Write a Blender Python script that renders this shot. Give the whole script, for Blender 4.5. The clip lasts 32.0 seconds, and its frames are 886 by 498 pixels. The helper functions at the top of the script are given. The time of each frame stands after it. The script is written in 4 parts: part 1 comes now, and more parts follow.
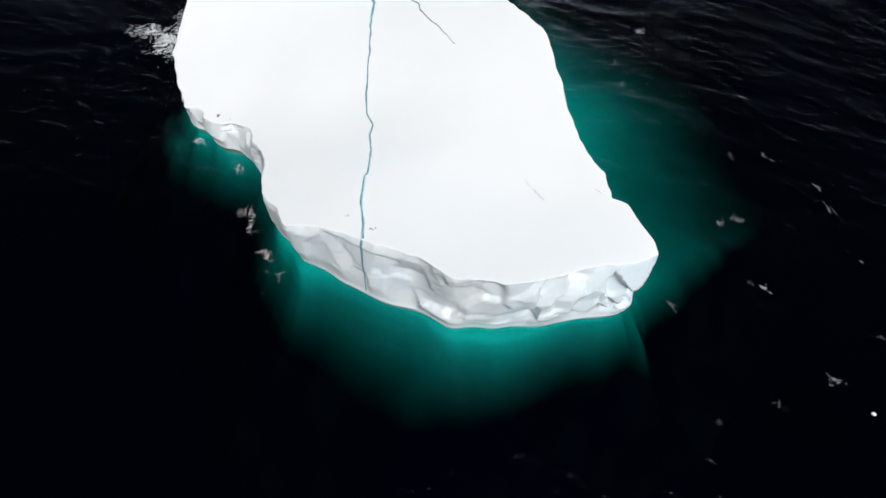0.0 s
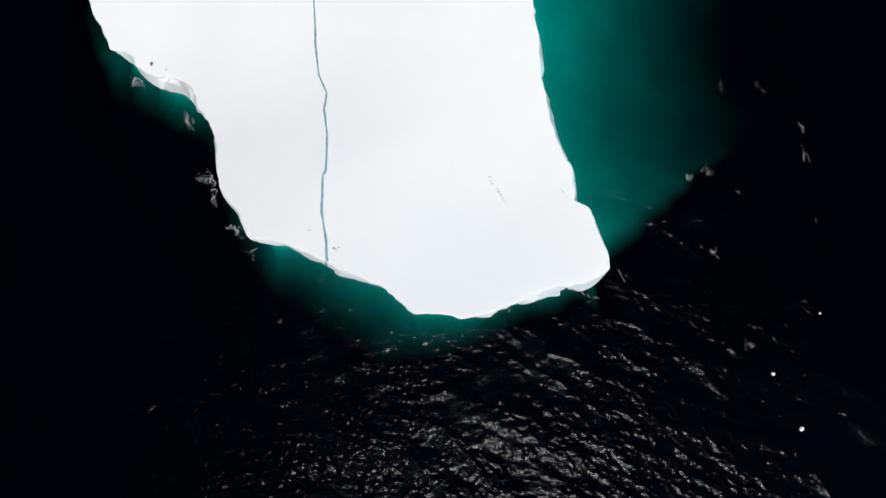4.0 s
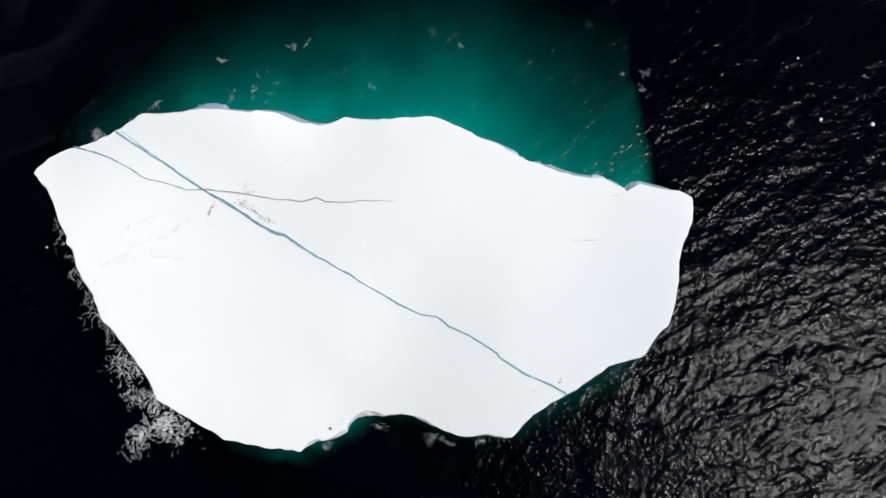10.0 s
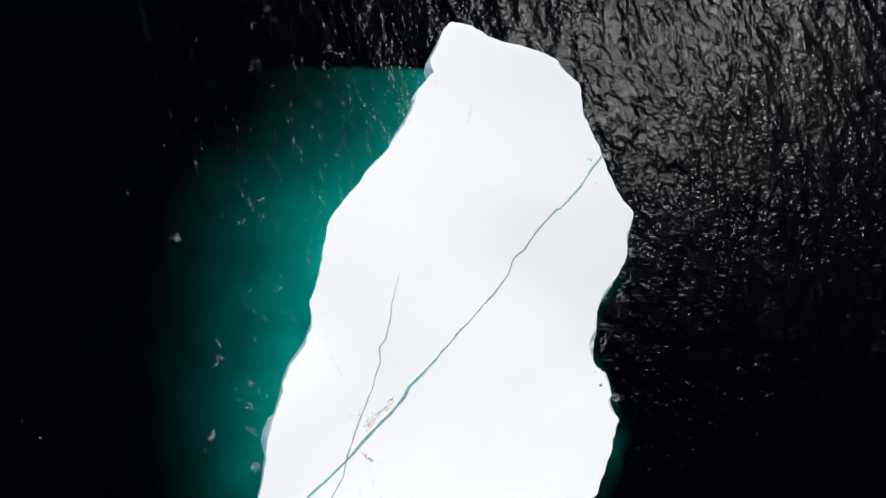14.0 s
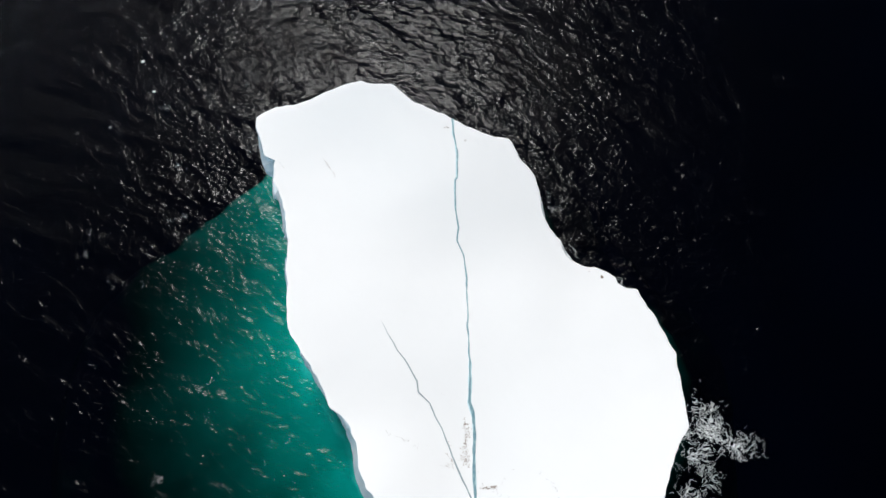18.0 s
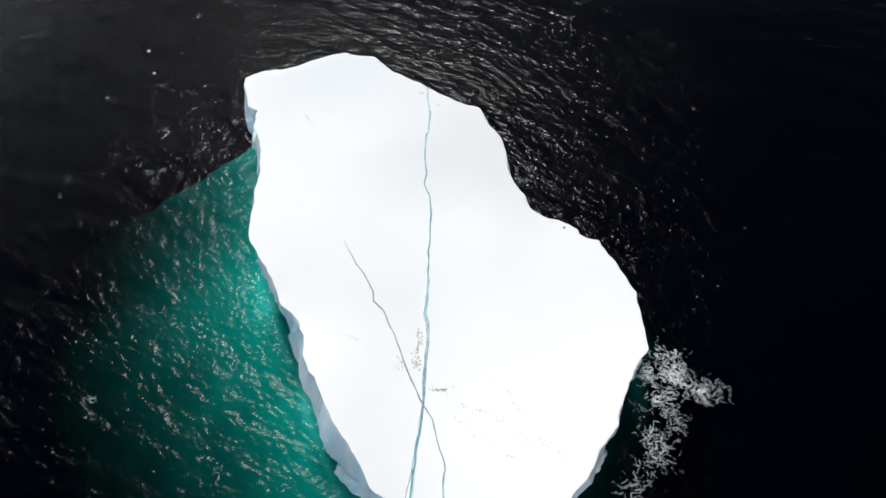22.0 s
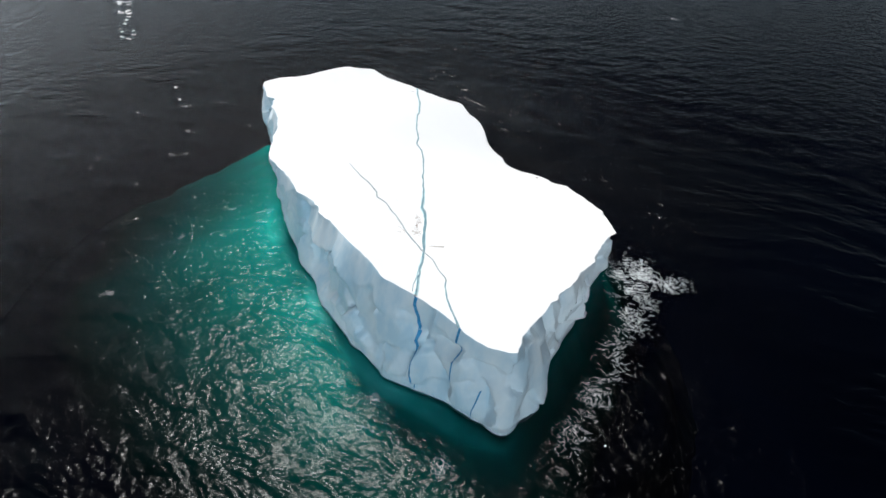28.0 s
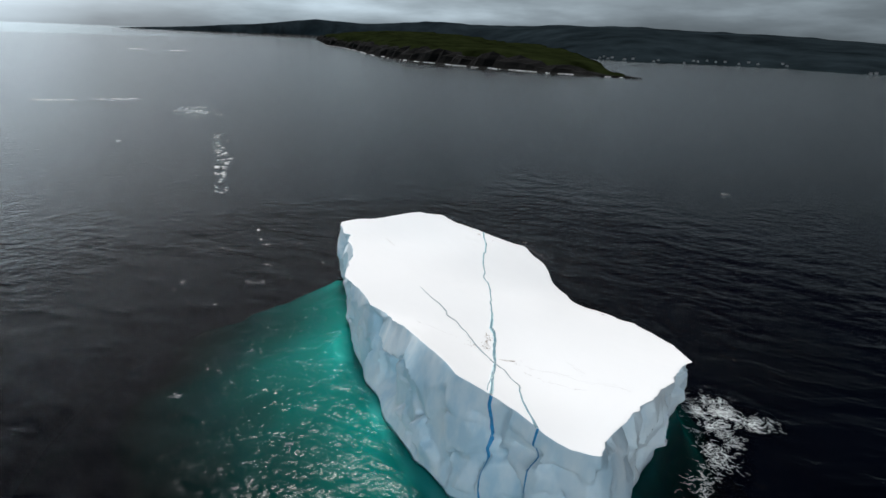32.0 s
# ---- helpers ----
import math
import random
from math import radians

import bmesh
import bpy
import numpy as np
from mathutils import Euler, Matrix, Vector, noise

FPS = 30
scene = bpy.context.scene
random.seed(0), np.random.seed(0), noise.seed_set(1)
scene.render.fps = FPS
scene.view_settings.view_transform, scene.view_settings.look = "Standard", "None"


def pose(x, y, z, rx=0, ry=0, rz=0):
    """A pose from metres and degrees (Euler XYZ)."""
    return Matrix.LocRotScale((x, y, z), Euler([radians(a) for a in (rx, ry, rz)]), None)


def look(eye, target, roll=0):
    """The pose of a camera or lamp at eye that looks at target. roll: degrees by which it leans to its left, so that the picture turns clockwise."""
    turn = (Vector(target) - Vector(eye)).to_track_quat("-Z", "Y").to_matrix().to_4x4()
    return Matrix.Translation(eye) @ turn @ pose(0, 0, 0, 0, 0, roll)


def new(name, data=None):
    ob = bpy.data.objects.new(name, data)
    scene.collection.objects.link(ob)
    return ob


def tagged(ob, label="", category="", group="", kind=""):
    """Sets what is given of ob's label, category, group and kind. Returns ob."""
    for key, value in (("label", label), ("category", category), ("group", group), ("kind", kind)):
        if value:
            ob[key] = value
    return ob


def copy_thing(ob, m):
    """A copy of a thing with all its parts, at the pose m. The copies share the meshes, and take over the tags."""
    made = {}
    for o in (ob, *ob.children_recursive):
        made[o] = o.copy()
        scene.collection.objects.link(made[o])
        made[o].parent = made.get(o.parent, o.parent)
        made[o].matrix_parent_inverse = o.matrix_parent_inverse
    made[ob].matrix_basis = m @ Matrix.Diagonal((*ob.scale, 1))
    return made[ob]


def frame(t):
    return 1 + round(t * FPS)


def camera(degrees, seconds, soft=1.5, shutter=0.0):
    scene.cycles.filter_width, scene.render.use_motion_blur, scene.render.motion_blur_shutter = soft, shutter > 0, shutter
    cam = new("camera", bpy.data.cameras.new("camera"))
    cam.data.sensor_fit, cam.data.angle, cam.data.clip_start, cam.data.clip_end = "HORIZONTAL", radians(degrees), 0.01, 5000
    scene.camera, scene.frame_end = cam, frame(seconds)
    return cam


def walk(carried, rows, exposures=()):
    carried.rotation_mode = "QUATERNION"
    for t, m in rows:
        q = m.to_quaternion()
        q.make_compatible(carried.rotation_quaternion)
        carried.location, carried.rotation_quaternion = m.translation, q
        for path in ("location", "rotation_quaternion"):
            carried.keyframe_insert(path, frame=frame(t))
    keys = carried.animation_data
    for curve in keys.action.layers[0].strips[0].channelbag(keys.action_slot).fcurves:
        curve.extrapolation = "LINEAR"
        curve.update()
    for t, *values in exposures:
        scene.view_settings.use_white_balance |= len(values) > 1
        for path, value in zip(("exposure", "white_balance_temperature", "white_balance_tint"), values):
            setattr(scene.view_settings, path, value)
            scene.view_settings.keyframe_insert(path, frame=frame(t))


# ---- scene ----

# ------------------------------------------------------------------ camera
cam = camera(73.7, 32.0)
# seconds, place in metres, turn in degrees
ROWS = [
    (0.0, 56.07, -31.21, 68.83, 34.76, -1.85, 57.95),
    (0.5, 51.58, -28.83, 72.05, 33.83, -1.71, 57.72),
    (1.0, 48.79, -26.35, 76.18, 30.3, -1.53, 57.71),
    (1.5, 46.08, -23.34, 79.4, 18.15, -1.22, 57.28),
    (2.0, 43.22, -21.55, 80.63, 5.99, -2.23, 56.87),
    (2.5, 40.55, -19.51, 81.74, 3.78, -2.74, 56.63),
    (3.0, 35.99, -16.17, 82.37, 3.7, -3.17, 56.52),
    (3.5, 31.07, -12.27, 83.57, 3.54, -3.03, 56.85),
    (4.0, 26.62, -8.33, 84.84, 4.15, -2.18, 57.09),
    (4.5, 21.22, -4.63, 86.58, 4.42, -1.84, 57.22),
    (6.5, 4.63, 1.56, 93.58, 2.7, -2.88, 56.98),
    (7.0, 3.32, 1.35, 95.24, 2.47, -2.94, 56.98),
    (7.5, 2.66, 1.56, 96.52, 3.14, -3.17, 52.96),
    (8.0, 0.68, 0.36, 98.62, 4.37, -1.08, 28.26),
    (8.2, -1.11, -0.55, 99.01, 5.2, -0.1, 16.83),
    (8.5, -1.93, 0.11, 99.24, 5.04, 1.37, 4.87),
    (9.0, 0.0, 0.0, 100.19, 4.43, 1.63, 0.15),
    (9.5, 0.88, -0.67, 100.63, 4.46, 1.58, -0.33),
    (10.0, 1.03, -0.91, 101.17, 4.28, 1.22, -0.74),
    (10.5, 0.95, -1.56, 101.52, 4.32, 0.8, -1.15),
    (11.0, 0.42, -3.65, 101.68, 5.05, 0.38, -1.84),
    (11.5, -2.84, -4.35, 102.15, 4.57, 0.35, -6.7),
    (12.0, -11.14, -4.41, 103.21, 4.89, -0.1, -17.06),
    (12.5, -19.14, -3.45, 103.45, 5.96, 0.02, -27.96),
    (13.0, -22.88, -2.43, 103.28, 5.17, -0.53, -32.37),
    (13.5, -24.19, -2.0, 103.49, 5.98, -1.13, -39.32),
    (13.8, -22.16, -0.01, 104.0, 8.41, -0.18, -59.17),
    (14.0, -20.69, 1.99, 105.17, 11.16, 1.08, -79.56),
    (14.2, -20.01, 4.13, 105.77, 15.68, 2.26, -100.75),
    (14.5, -20.78, 7.25, 106.63, 23.41, 3.8, -120.48),
    (16.5, -25.79, 16.54, 100.53, 24.08, 1.07, -123.88),
    (17.0, -29.03, 16.38, 99.94, 23.8, 1.32, -123.26),
    (17.5, -31.22, 15.29, 100.45, 22.41, 1.74, -122.83),
    (18.0, -34.64, 15.32, 100.12, 21.97, 1.97, -122.43),
    (18.5, -39.46, 15.76, 99.19, 22.36, 2.38, -121.78),
    (19.0, -42.91, 17.25, 98.45, 22.39, 2.02, -121.47),
    (19.5, -47.04, 19.67, 96.68, 23.34, 1.45, -121.17),
    (20.0, -50.25, 21.26, 94.82, 24.89, 1.06, -120.86),
    (20.5, -53.02, 22.64, 92.79, 27.49, 0.46, -120.37),
    (21.0, -55.89, 24.05, 90.43, 30.47, -0.11, -120.02),
    (21.5, -59.17, 25.96, 87.57, 33.41, -0.56, -120.08),
    (22.0, -62.38, 27.52, 85.7, 35.44, -0.33, -120.27),
    (22.5, -65.83, 29.9, 83.33, 37.92, -0.36, -120.49),
    (23.0, -69.46, 32.01, 81.09, 40.4, -0.27, -120.54),
    (23.5, -72.68, 34.15, 79.08, 42.61, -0.36, -120.76),
    (24.0, -76.08, 36.09, 77.15, 44.89, -0.5, -120.94),
    (24.5, -79.05, 37.73, 75.8, 46.67, -0.5, -121.26),
    (26.5, -89.62, 45.57, 70.09, 51.8, -1.54, -122.69),
    (27.0, -91.92, 47.49, 68.4, 52.17, -1.95, -122.96),
    (27.5, -93.95, 49.4, 67.01, 52.39, -2.08, -123.24),
    (28.0, -95.21, 51.41, 64.86, 52.73, -1.95, -122.75),
    (28.5, -96.82, 52.8, 63.16, 53.37, -0.97, -121.67),
    (29.0, -97.82, 53.8, 61.36, 56.28, -0.88, -120.6),
    (29.5, -98.63, 54.73, 59.67, 59.84, -1.33, -119.6),
    (30.0, -98.9, 55.35, 57.87, 63.0, -1.66, -118.67),
    (30.5, -99.31, 56.55, 57.76, 65.59, -2.2, -117.78),
    (31.0, -99.99, 57.41, 57.62, 69.2, -2.61, -117.32),
    (31.5, -99.73, 57.95, 57.25, 70.16, -2.33, -117.36),
    (32.0, -98.73, 57.92, 56.33, 70.12, -2.22, -117.67),
]
walk(cam, [(r[0], pose(*r[1:])) for r in ROWS], exposures=((0.0, 0.20), (8.0, 0.12), (14.0, 0.16), (22.0, 0.20), (27.0, 0.34), (30.3, 0.40), (31.2, 0.22), (32.0, 0.12)))

# ------------------------------------------------------------------ light
SUN_AZ, SUN_EL = -20.0, 56.0


def heading(az, el):
    a, e = radians(az), radians(el)
    return Vector((math.cos(a) * math.cos(e), math.sin(a) * math.cos(e), math.sin(e)))


def node(tree, kind, **sets):
    n = tree.nodes.new(kind)
    for key, value in sets.items():
        n.inputs[key.replace("_", " ")].default_value = value
    return n


def math_node(tree, op, a, b=0.0, clamp=False):
    n = tree.nodes.new("ShaderNodeMath")
    n.operation, n.use_clamp = op, clamp
    for k, v in enumerate((a, b)):
        if isinstance(v, (int, float)):
            n.inputs[k].default_value = v
        else:
            tree.links.new(v, n.inputs[k])
    return n.outputs[0]


def ramp(tree, fac, stops):
    n = tree.nodes.new("ShaderNodeValToRGB")
    while len(n.color_ramp.elements) < len(stops):
        n.color_ramp.elements.new(0.5)
    for el, (p, c) in zip(n.color_ramp.elements, stops):
        el.position = p
        el.color = (*c, 1) if isinstance(c, tuple) else (c, c, c, 1)
    tree.links.new(fac, n.inputs[0])
    return n.outputs[0]


def dot_with(tree, vec, direction):
    n = tree.nodes.new("ShaderNodeVectorMath")
    n.operation = "DOT_PRODUCT"
    tree.links.new(vec, n.inputs[0])
    n.inputs[1].default_value = direction
    return n.outputs["Value"]


def build_world():
    """An overcast sky: a Nishita sky behind grey cloud, brighter where the sun stands behind it."""
    w = bpy.data.worlds.new("overcast_sky")
    scene.world = w
    w.use_nodes = True
    t = w.node_tree
    t.nodes.clear()
    out = t.nodes.new("ShaderNodeOutputWorld")
    sky = t.nodes.new("ShaderNodeTexSky")
    sky.sky_type, sky.sun_disc = "NISHITA", False
    sky.sun_elevation, sky.sun_rotation = radians(SUN_EL), radians(90 - SUN_AZ)
    hsv = node(t, "ShaderNodeHueSaturation", Saturation=0.8)
    t.links.new(sky.outputs[0], hsv.inputs["Color"])
    blue = node(t, "ShaderNodeBackground", Strength=0.022)
    t.links.new(hsv.outputs[0], blue.inputs[0])
    co = t.nodes.new("ShaderNodeTexCoord").outputs["Generated"]
    up = t.nodes.new("ShaderNodeSeparateXYZ")
    t.links.new(co, up.inputs[0])
    # haze hides the blue sky towards the horizon
    t.links.new(math_node(t, "MULTIPLY", ramp(t, up.outputs["Z"], [(0.05, 0.0), (0.4, 1.0)]), 0.010), blue.inputs["Strength"])
    # thin bright cloud lies low to the north-east
    glow = ramp(t, dot_with(t, co, heading(26, 7)), [(0.3, 0.0), (0.80, 0.03), (0.90, 0.14), (0.96, 0.60), (1.0, 1.4)])
    # an unseen bright patch to the north-west, added to light the northern wall
    north = ramp(t, dot_with(t, co, heading(149, 9)), [(0.86, 0.0), (0.95, 1.0), (1.0, 3.8)])
    squash = node(t, "ShaderNodeMapping", Scale=(1.0, 1.0, 5.0))
    t.links.new(co, squash.inputs[0])
    cloud = node(t, "ShaderNodeTexNoise", Scale=2.6, Detail=6.0, Roughness=0.55)
    t.links.new(squash.outputs[0], cloud.inputs["Vector"])
    patch = ramp(t, cloud.outputs["Fac"], [(0.35, 0.064), (0.52, 0.112), (0.7, 0.20)])
    # the cloud is thick overhead and thins towards the horizon
    patch = math_node(t, "MULTIPLY", patch, ramp(t, up.outputs["Z"], [(0.0, 1.8), (0.06, 4.0), (0.14, 5.8), (0.22, 3.2), (0.32, 0.85), (0.45, 0.28), (0.75, 0.12)]))
    # the cloud bank to the south-west is heavier
    patch = math_node(t, "MULTIPLY", patch, ramp(t, dot_with(t, co, heading(-105, 25)), [(0.2, 1.0), (0.5, 0.6), (0.8, 0.3)]))
    total = math_node(t, "ADD", math_node(t, "ADD", patch, glow), north)
    # haze lies on the sea's rim
    total = math_node(t, "MULTIPLY", total, ramp(t, math_node(t, "ADD", math_node(t, "MULTIPLY", up.outputs["Z"], 20.0), 0.5), [(0.0, 0.4), (0.5, 0.8), (1.0, 1.0)]))
    grey = node(t, "ShaderNodeBackground", Strength=1.0)
    tint = t.nodes.new("ShaderNodeCombineColor")
    for k, f in enumerate((0.82, 1.0, 1.13)):
        t.links.new(math_node(t, "MULTIPLY", total, f), tint.inputs[k])
    # thin warm cloud round the hidden sun, and east of it lower down
    veil = math_node(t, "ADD", ramp(t, dot_with(t, co, heading(-24, 54)), [(0.84, 0.0), (0.92, 0.10), (0.97, 0.30), (1.0, 0.55)]),
                     ramp(t, dot_with(t, co, heading(6, 24)), [(0.88, 0.0), (0.95, 0.14), (1.0, 0.36)]))
    warm = t.nodes.new("ShaderNodeCombineColor")
    for k, f in enumerate((1.06, 0.98, 0.97)):
        t.links.new(math_node(t, "MULTIPLY", veil, f), warm.inputs[k])
    both = t.nodes.new("ShaderNodeVectorMath")
    t.links.new(tint.outputs[0], both.inputs[0])
    t.links.new(warm.outputs[0], both.inputs[1])
    t.links.new(both.outputs[0], grey.inputs[0])
    add = t.nodes.new("ShaderNodeAddShader")
    t.links.new(blue.outputs[0], add.inputs[0])
    t.links.new(grey.outputs[0], add.inputs[1])
    t.links.new(add.outputs[0], out.inputs[0])


build_world()
sun = new("sun", bpy.data.lights.new("sun", "SUN"))
sun.data.energy, sun.data.angle, sun.data.color = 2.55, radians(17), (1.0, 0.99, 0.982)
sun.matrix_world = look(heading(SUN_AZ, SUN_EL) * 300, (0, 0, 0))


# ------------------------------------------------------------------ materials
def material(name):
    m = bpy.data.materials.new(name)
    m.use_nodes = True
    t = m.node_tree
    return m, t, t.nodes["Principled BSDF"], t.nodes["Material Output"]


def place_of(t):
    return t.nodes.new("ShaderNodeNewGeometry").outputs["Position"]


def noise_of(t, vec, scale, detail=4.0, rough=0.55, stretch=None, turn=0.0):
    if stretch:
        mp = node(t, "ShaderNodeMapping", Scale=stretch, Rotation=(0, 0, radians(turn)))
        t.links.new(vec, mp.inputs[0])
        vec = mp.outputs[0]
    n = node(t, "ShaderNodeTexNoise", Scale=scale, Detail=detail, Roughness=rough)
    t.links.new(vec, n.inputs["Vector"])
    return n.outputs["Fac"]


def bump_of(t, height, strength, distance, normal=None):
    b = node(t, "ShaderNodeBump", Strength=strength, Distance=distance)
    t.links.new(height, b.inputs["Height"])
    if normal:
        t.links.new(normal, b.inputs["Normal"])
    return b.outputs[0]


def mix_color(t, fac, a, b):
    n = t.nodes.new("ShaderNodeMix")
    n.data_type = "RGBA"
    for sock, v in ((n.inputs[0], fac), (n.inputs[6], a), (n.inputs[7], b)):
        if isinstance(v, (int, float)):
            sock.default_value = v
        elif isinstance(v, tuple):
            sock.default_value = (*v, 1)
        else:
            t.links.new(v, sock)
    return n.outputs[2]


def snow_material():
    m, t, b, _ = material("wind_packed_snow")
    p = place_of(t)
    broad = noise_of(t, p, 0.045, 3)
    grain = noise_of(t, p, 1.4, 6, 0.6)
    col = ramp(t, broad, [(0.35, (0.935, 0.95, 0.96)), (0.55, (0.942, 0.955, 0.965)), (0.7, (0.95, 0.96, 0.97))])
    t.links.new(col, b.inputs["Base Color"])
    b.inputs["Roughness"].default_value = 0.75
    t.links.new(bump_of(t, grain, 0.2, 0.05, bump_of(t, noise_of(t, p, 0.25, 4), 0.2, 0.3)), b.inputs["Normal"])
    return m


def cliff_material():
    m, t, b, _ = material("glacier_ice")
    p = place_of(t)
    broad = noise_of(t, p, 0.16, 5, 0.6)
    streak = noise_of(t, p, 0.55, 5, 0.6, (1, 1, 0.25))
    fine = noise_of(t, p, 3.0, 6, 0.65)
    col = ramp(t, broad, [(0.30, (0.74, 0.83, 0.88)), (0.46, (0.82, 0.88, 0.91)), (0.60, (0.87, 0.91, 0.92)), (0.75, (0.91, 0.93, 0.94))])
    col = mix_color(t, ramp(t, streak, [(0.5, 0.0), (0.8, 0.30)]), col, (0.58, 0.72, 0.81))
    # slanting sheets of bluer ice, which also carry the wall's blue shading
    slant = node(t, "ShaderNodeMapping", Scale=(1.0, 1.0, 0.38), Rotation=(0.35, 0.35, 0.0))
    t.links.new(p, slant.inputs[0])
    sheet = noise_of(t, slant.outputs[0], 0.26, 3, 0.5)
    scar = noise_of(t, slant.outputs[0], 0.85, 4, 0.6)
    shade_noise = math_node(t, "ADD", math_node(t, "MULTIPLY", sheet, 0.75), math_node(t, "MULTIPLY", scar, 0.25))
    # stronger on the northern flank, whose skylit blue shade is put into the colour
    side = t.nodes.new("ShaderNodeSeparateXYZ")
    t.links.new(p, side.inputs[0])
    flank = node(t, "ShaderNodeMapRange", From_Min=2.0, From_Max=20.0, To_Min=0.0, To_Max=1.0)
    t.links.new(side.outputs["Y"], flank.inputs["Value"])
    ice_shade = math_node(t, "MULTIPLY", ramp(t, shade_noise, [(0.36, 0.15), (0.46, 0.36), (0.52, 0.48), (0.60, 0.78)]), flank.outputs[0])
    col = mix_color(t, ice_shade, col, (0.43, 0.65, 0.78))
    t.links.new(col, b.inputs["Base Color"])
    t.links.new(ramp(t, fine, [(0.3, 0.28), (0.7, 0.55)]), b.inputs["Roughness"])
    t.links.new(bump_of(t, fine, 0.18, 0.10, bump_of(t, streak, 0.25, 0.3)), b.inputs["Normal"])
    return m


def vein_material():
    m, t, b, _ = material("clear_blue_ice")
    p = place_of(t)
    n = noise_of(t, p, 1.8, 4)
    t.links.new(ramp(t, n, [(0.3, (0.12, 0.25, 0.32)), (0.55, (0.22, 0.38, 0.44)), (0.75, (0.42, 0.58, 0.62))]), b.inputs["Base Color"])
    b.inputs["Roughness"].default_value = 0.25
    t.links.new(bump_of(t, noise_of(t, p, 4, 4), 0.4, 0.05), b.inputs["Normal"])
    return m


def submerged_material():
    """Ice under the sea. Light lost to the water is put into the colour: white-green near the surface, dark bottle
    green deeper down.
    """
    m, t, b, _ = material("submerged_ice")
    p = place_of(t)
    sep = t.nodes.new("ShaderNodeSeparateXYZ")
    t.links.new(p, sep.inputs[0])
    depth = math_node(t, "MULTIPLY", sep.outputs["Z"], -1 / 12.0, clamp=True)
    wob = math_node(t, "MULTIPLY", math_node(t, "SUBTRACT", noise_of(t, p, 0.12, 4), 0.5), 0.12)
    # the palest stops make up for the cliff's shadow along the wall
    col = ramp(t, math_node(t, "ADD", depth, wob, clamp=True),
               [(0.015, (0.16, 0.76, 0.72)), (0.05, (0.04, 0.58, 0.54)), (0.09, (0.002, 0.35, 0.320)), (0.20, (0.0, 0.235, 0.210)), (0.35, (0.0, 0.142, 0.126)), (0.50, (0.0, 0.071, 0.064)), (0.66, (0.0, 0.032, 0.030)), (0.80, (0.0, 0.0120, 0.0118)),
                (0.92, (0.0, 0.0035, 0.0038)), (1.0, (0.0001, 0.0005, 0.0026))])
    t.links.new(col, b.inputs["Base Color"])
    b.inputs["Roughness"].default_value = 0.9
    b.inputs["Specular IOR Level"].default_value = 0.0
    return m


def sea_material():
    m, t, b, out = material("sea_water")
    t.nodes.remove(b)
    p = place_of(t)
    ripple = noise_of(t, p, 2.9, 2, 0.55, (1.0, 0.75, 1.0), 35)
    # the sheet carries the waves round the ice; farther out they are left to the relief
    away = t.nodes.new("ShaderNodeVectorMath")
    away.operation = "DISTANCE"
    t.links.new(p, away.inputs[0])
    away.inputs[1].default_value = (-8, 8, 0)
    wild = node(t, "ShaderNodeMapRange", From_Min=80.0, From_Max=104.0, To_Min=0.0, To_Max=1.0)
    t.links.new(away.outputs["Value"], wild.inputs["Value"])
    swell = math_node(t, "MULTIPLY", noise_of(t, p, 0.28, 2, 0.5, (1.0, 0.85, 1.0), -30), wild.outputs[0])
    chop = math_node(t, "MULTIPLY", noise_of(t, p, 0.7, 2, 0.55, (1.0, 0.6, 1.0), -25), wild.outputs[0])
    nrm = bump_of(t, ripple, 1.0, 0.048, bump_of(t, chop, 1.0, 0.16, bump_of(t, swell, 1.0, 0.46)))
    fres = node(t, "ShaderNodeFresnel", IOR=1.175)
    t.links.new(nrm, fres.inputs["Normal"])
    gloss = node(t, "ShaderNodeBsdfGlossy")
    smooth = node(t, "ShaderNodeMapRange", From_Min=65.0, From_Max=120.0, To_Min=0.16, To_Max=0.12)
    t.links.new(away.outputs["Value"], smooth.inputs["Value"])
    t.links.new(smooth.outputs[0], gloss.inputs["Roughness"])
    t.links.new(nrm, gloss.inputs["Normal"])
    clear = node(t, "ShaderNodeBsdfTransparent", Color=(0.80, 0.97, 0.95, 1))
    mix = t.nodes.new("ShaderNodeMixShader")
    t.links.new(fres.outputs[0], mix.inputs[0])
    t.links.new(clear.outputs[0], mix.inputs[1])
    t.links.new(gloss.outputs[0], mix.inputs[2])
    t.links.new(mix.outputs[0], out.inputs["Surface"])
    return m


def plain_material(name, rgb, rough=0.8, vary=0.25, scale=0.5, bump=0.3, dist=0.1, gloss=0.3):
    m, t, b, _ = material(name)
    p = place_of(t)
    n = noise_of(t, p, scale, 6, 0.6)
    dark, light = tuple(c * (1 - vary) for c in rgb), tuple(min(1, c * (1 + vary)) for c in rgb)
    t.links.new(ramp(t, n, [(0.3, dark), (0.7, light)]), b.inputs["Base Color"])
    b.inputs["Roughness"].default_value = rough
    b.inputs["Specular IOR Level"].default_value = gloss
    t.links.new(bump_of(t, noise_of(t, p, scale * 5, 5), bump, dist), b.inputs["Normal"])
    return m


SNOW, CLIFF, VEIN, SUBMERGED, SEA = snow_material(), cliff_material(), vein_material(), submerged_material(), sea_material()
DEEP = plain_material("deep_sea", (0.0001, 0.0005, 0.0026), 1.0, 0.3, 0.02, gloss=0.0)
FOAM = plain_material("sea_foam", (0.80, 0.84, 0.85), 0.9, 0.08, 2.0)


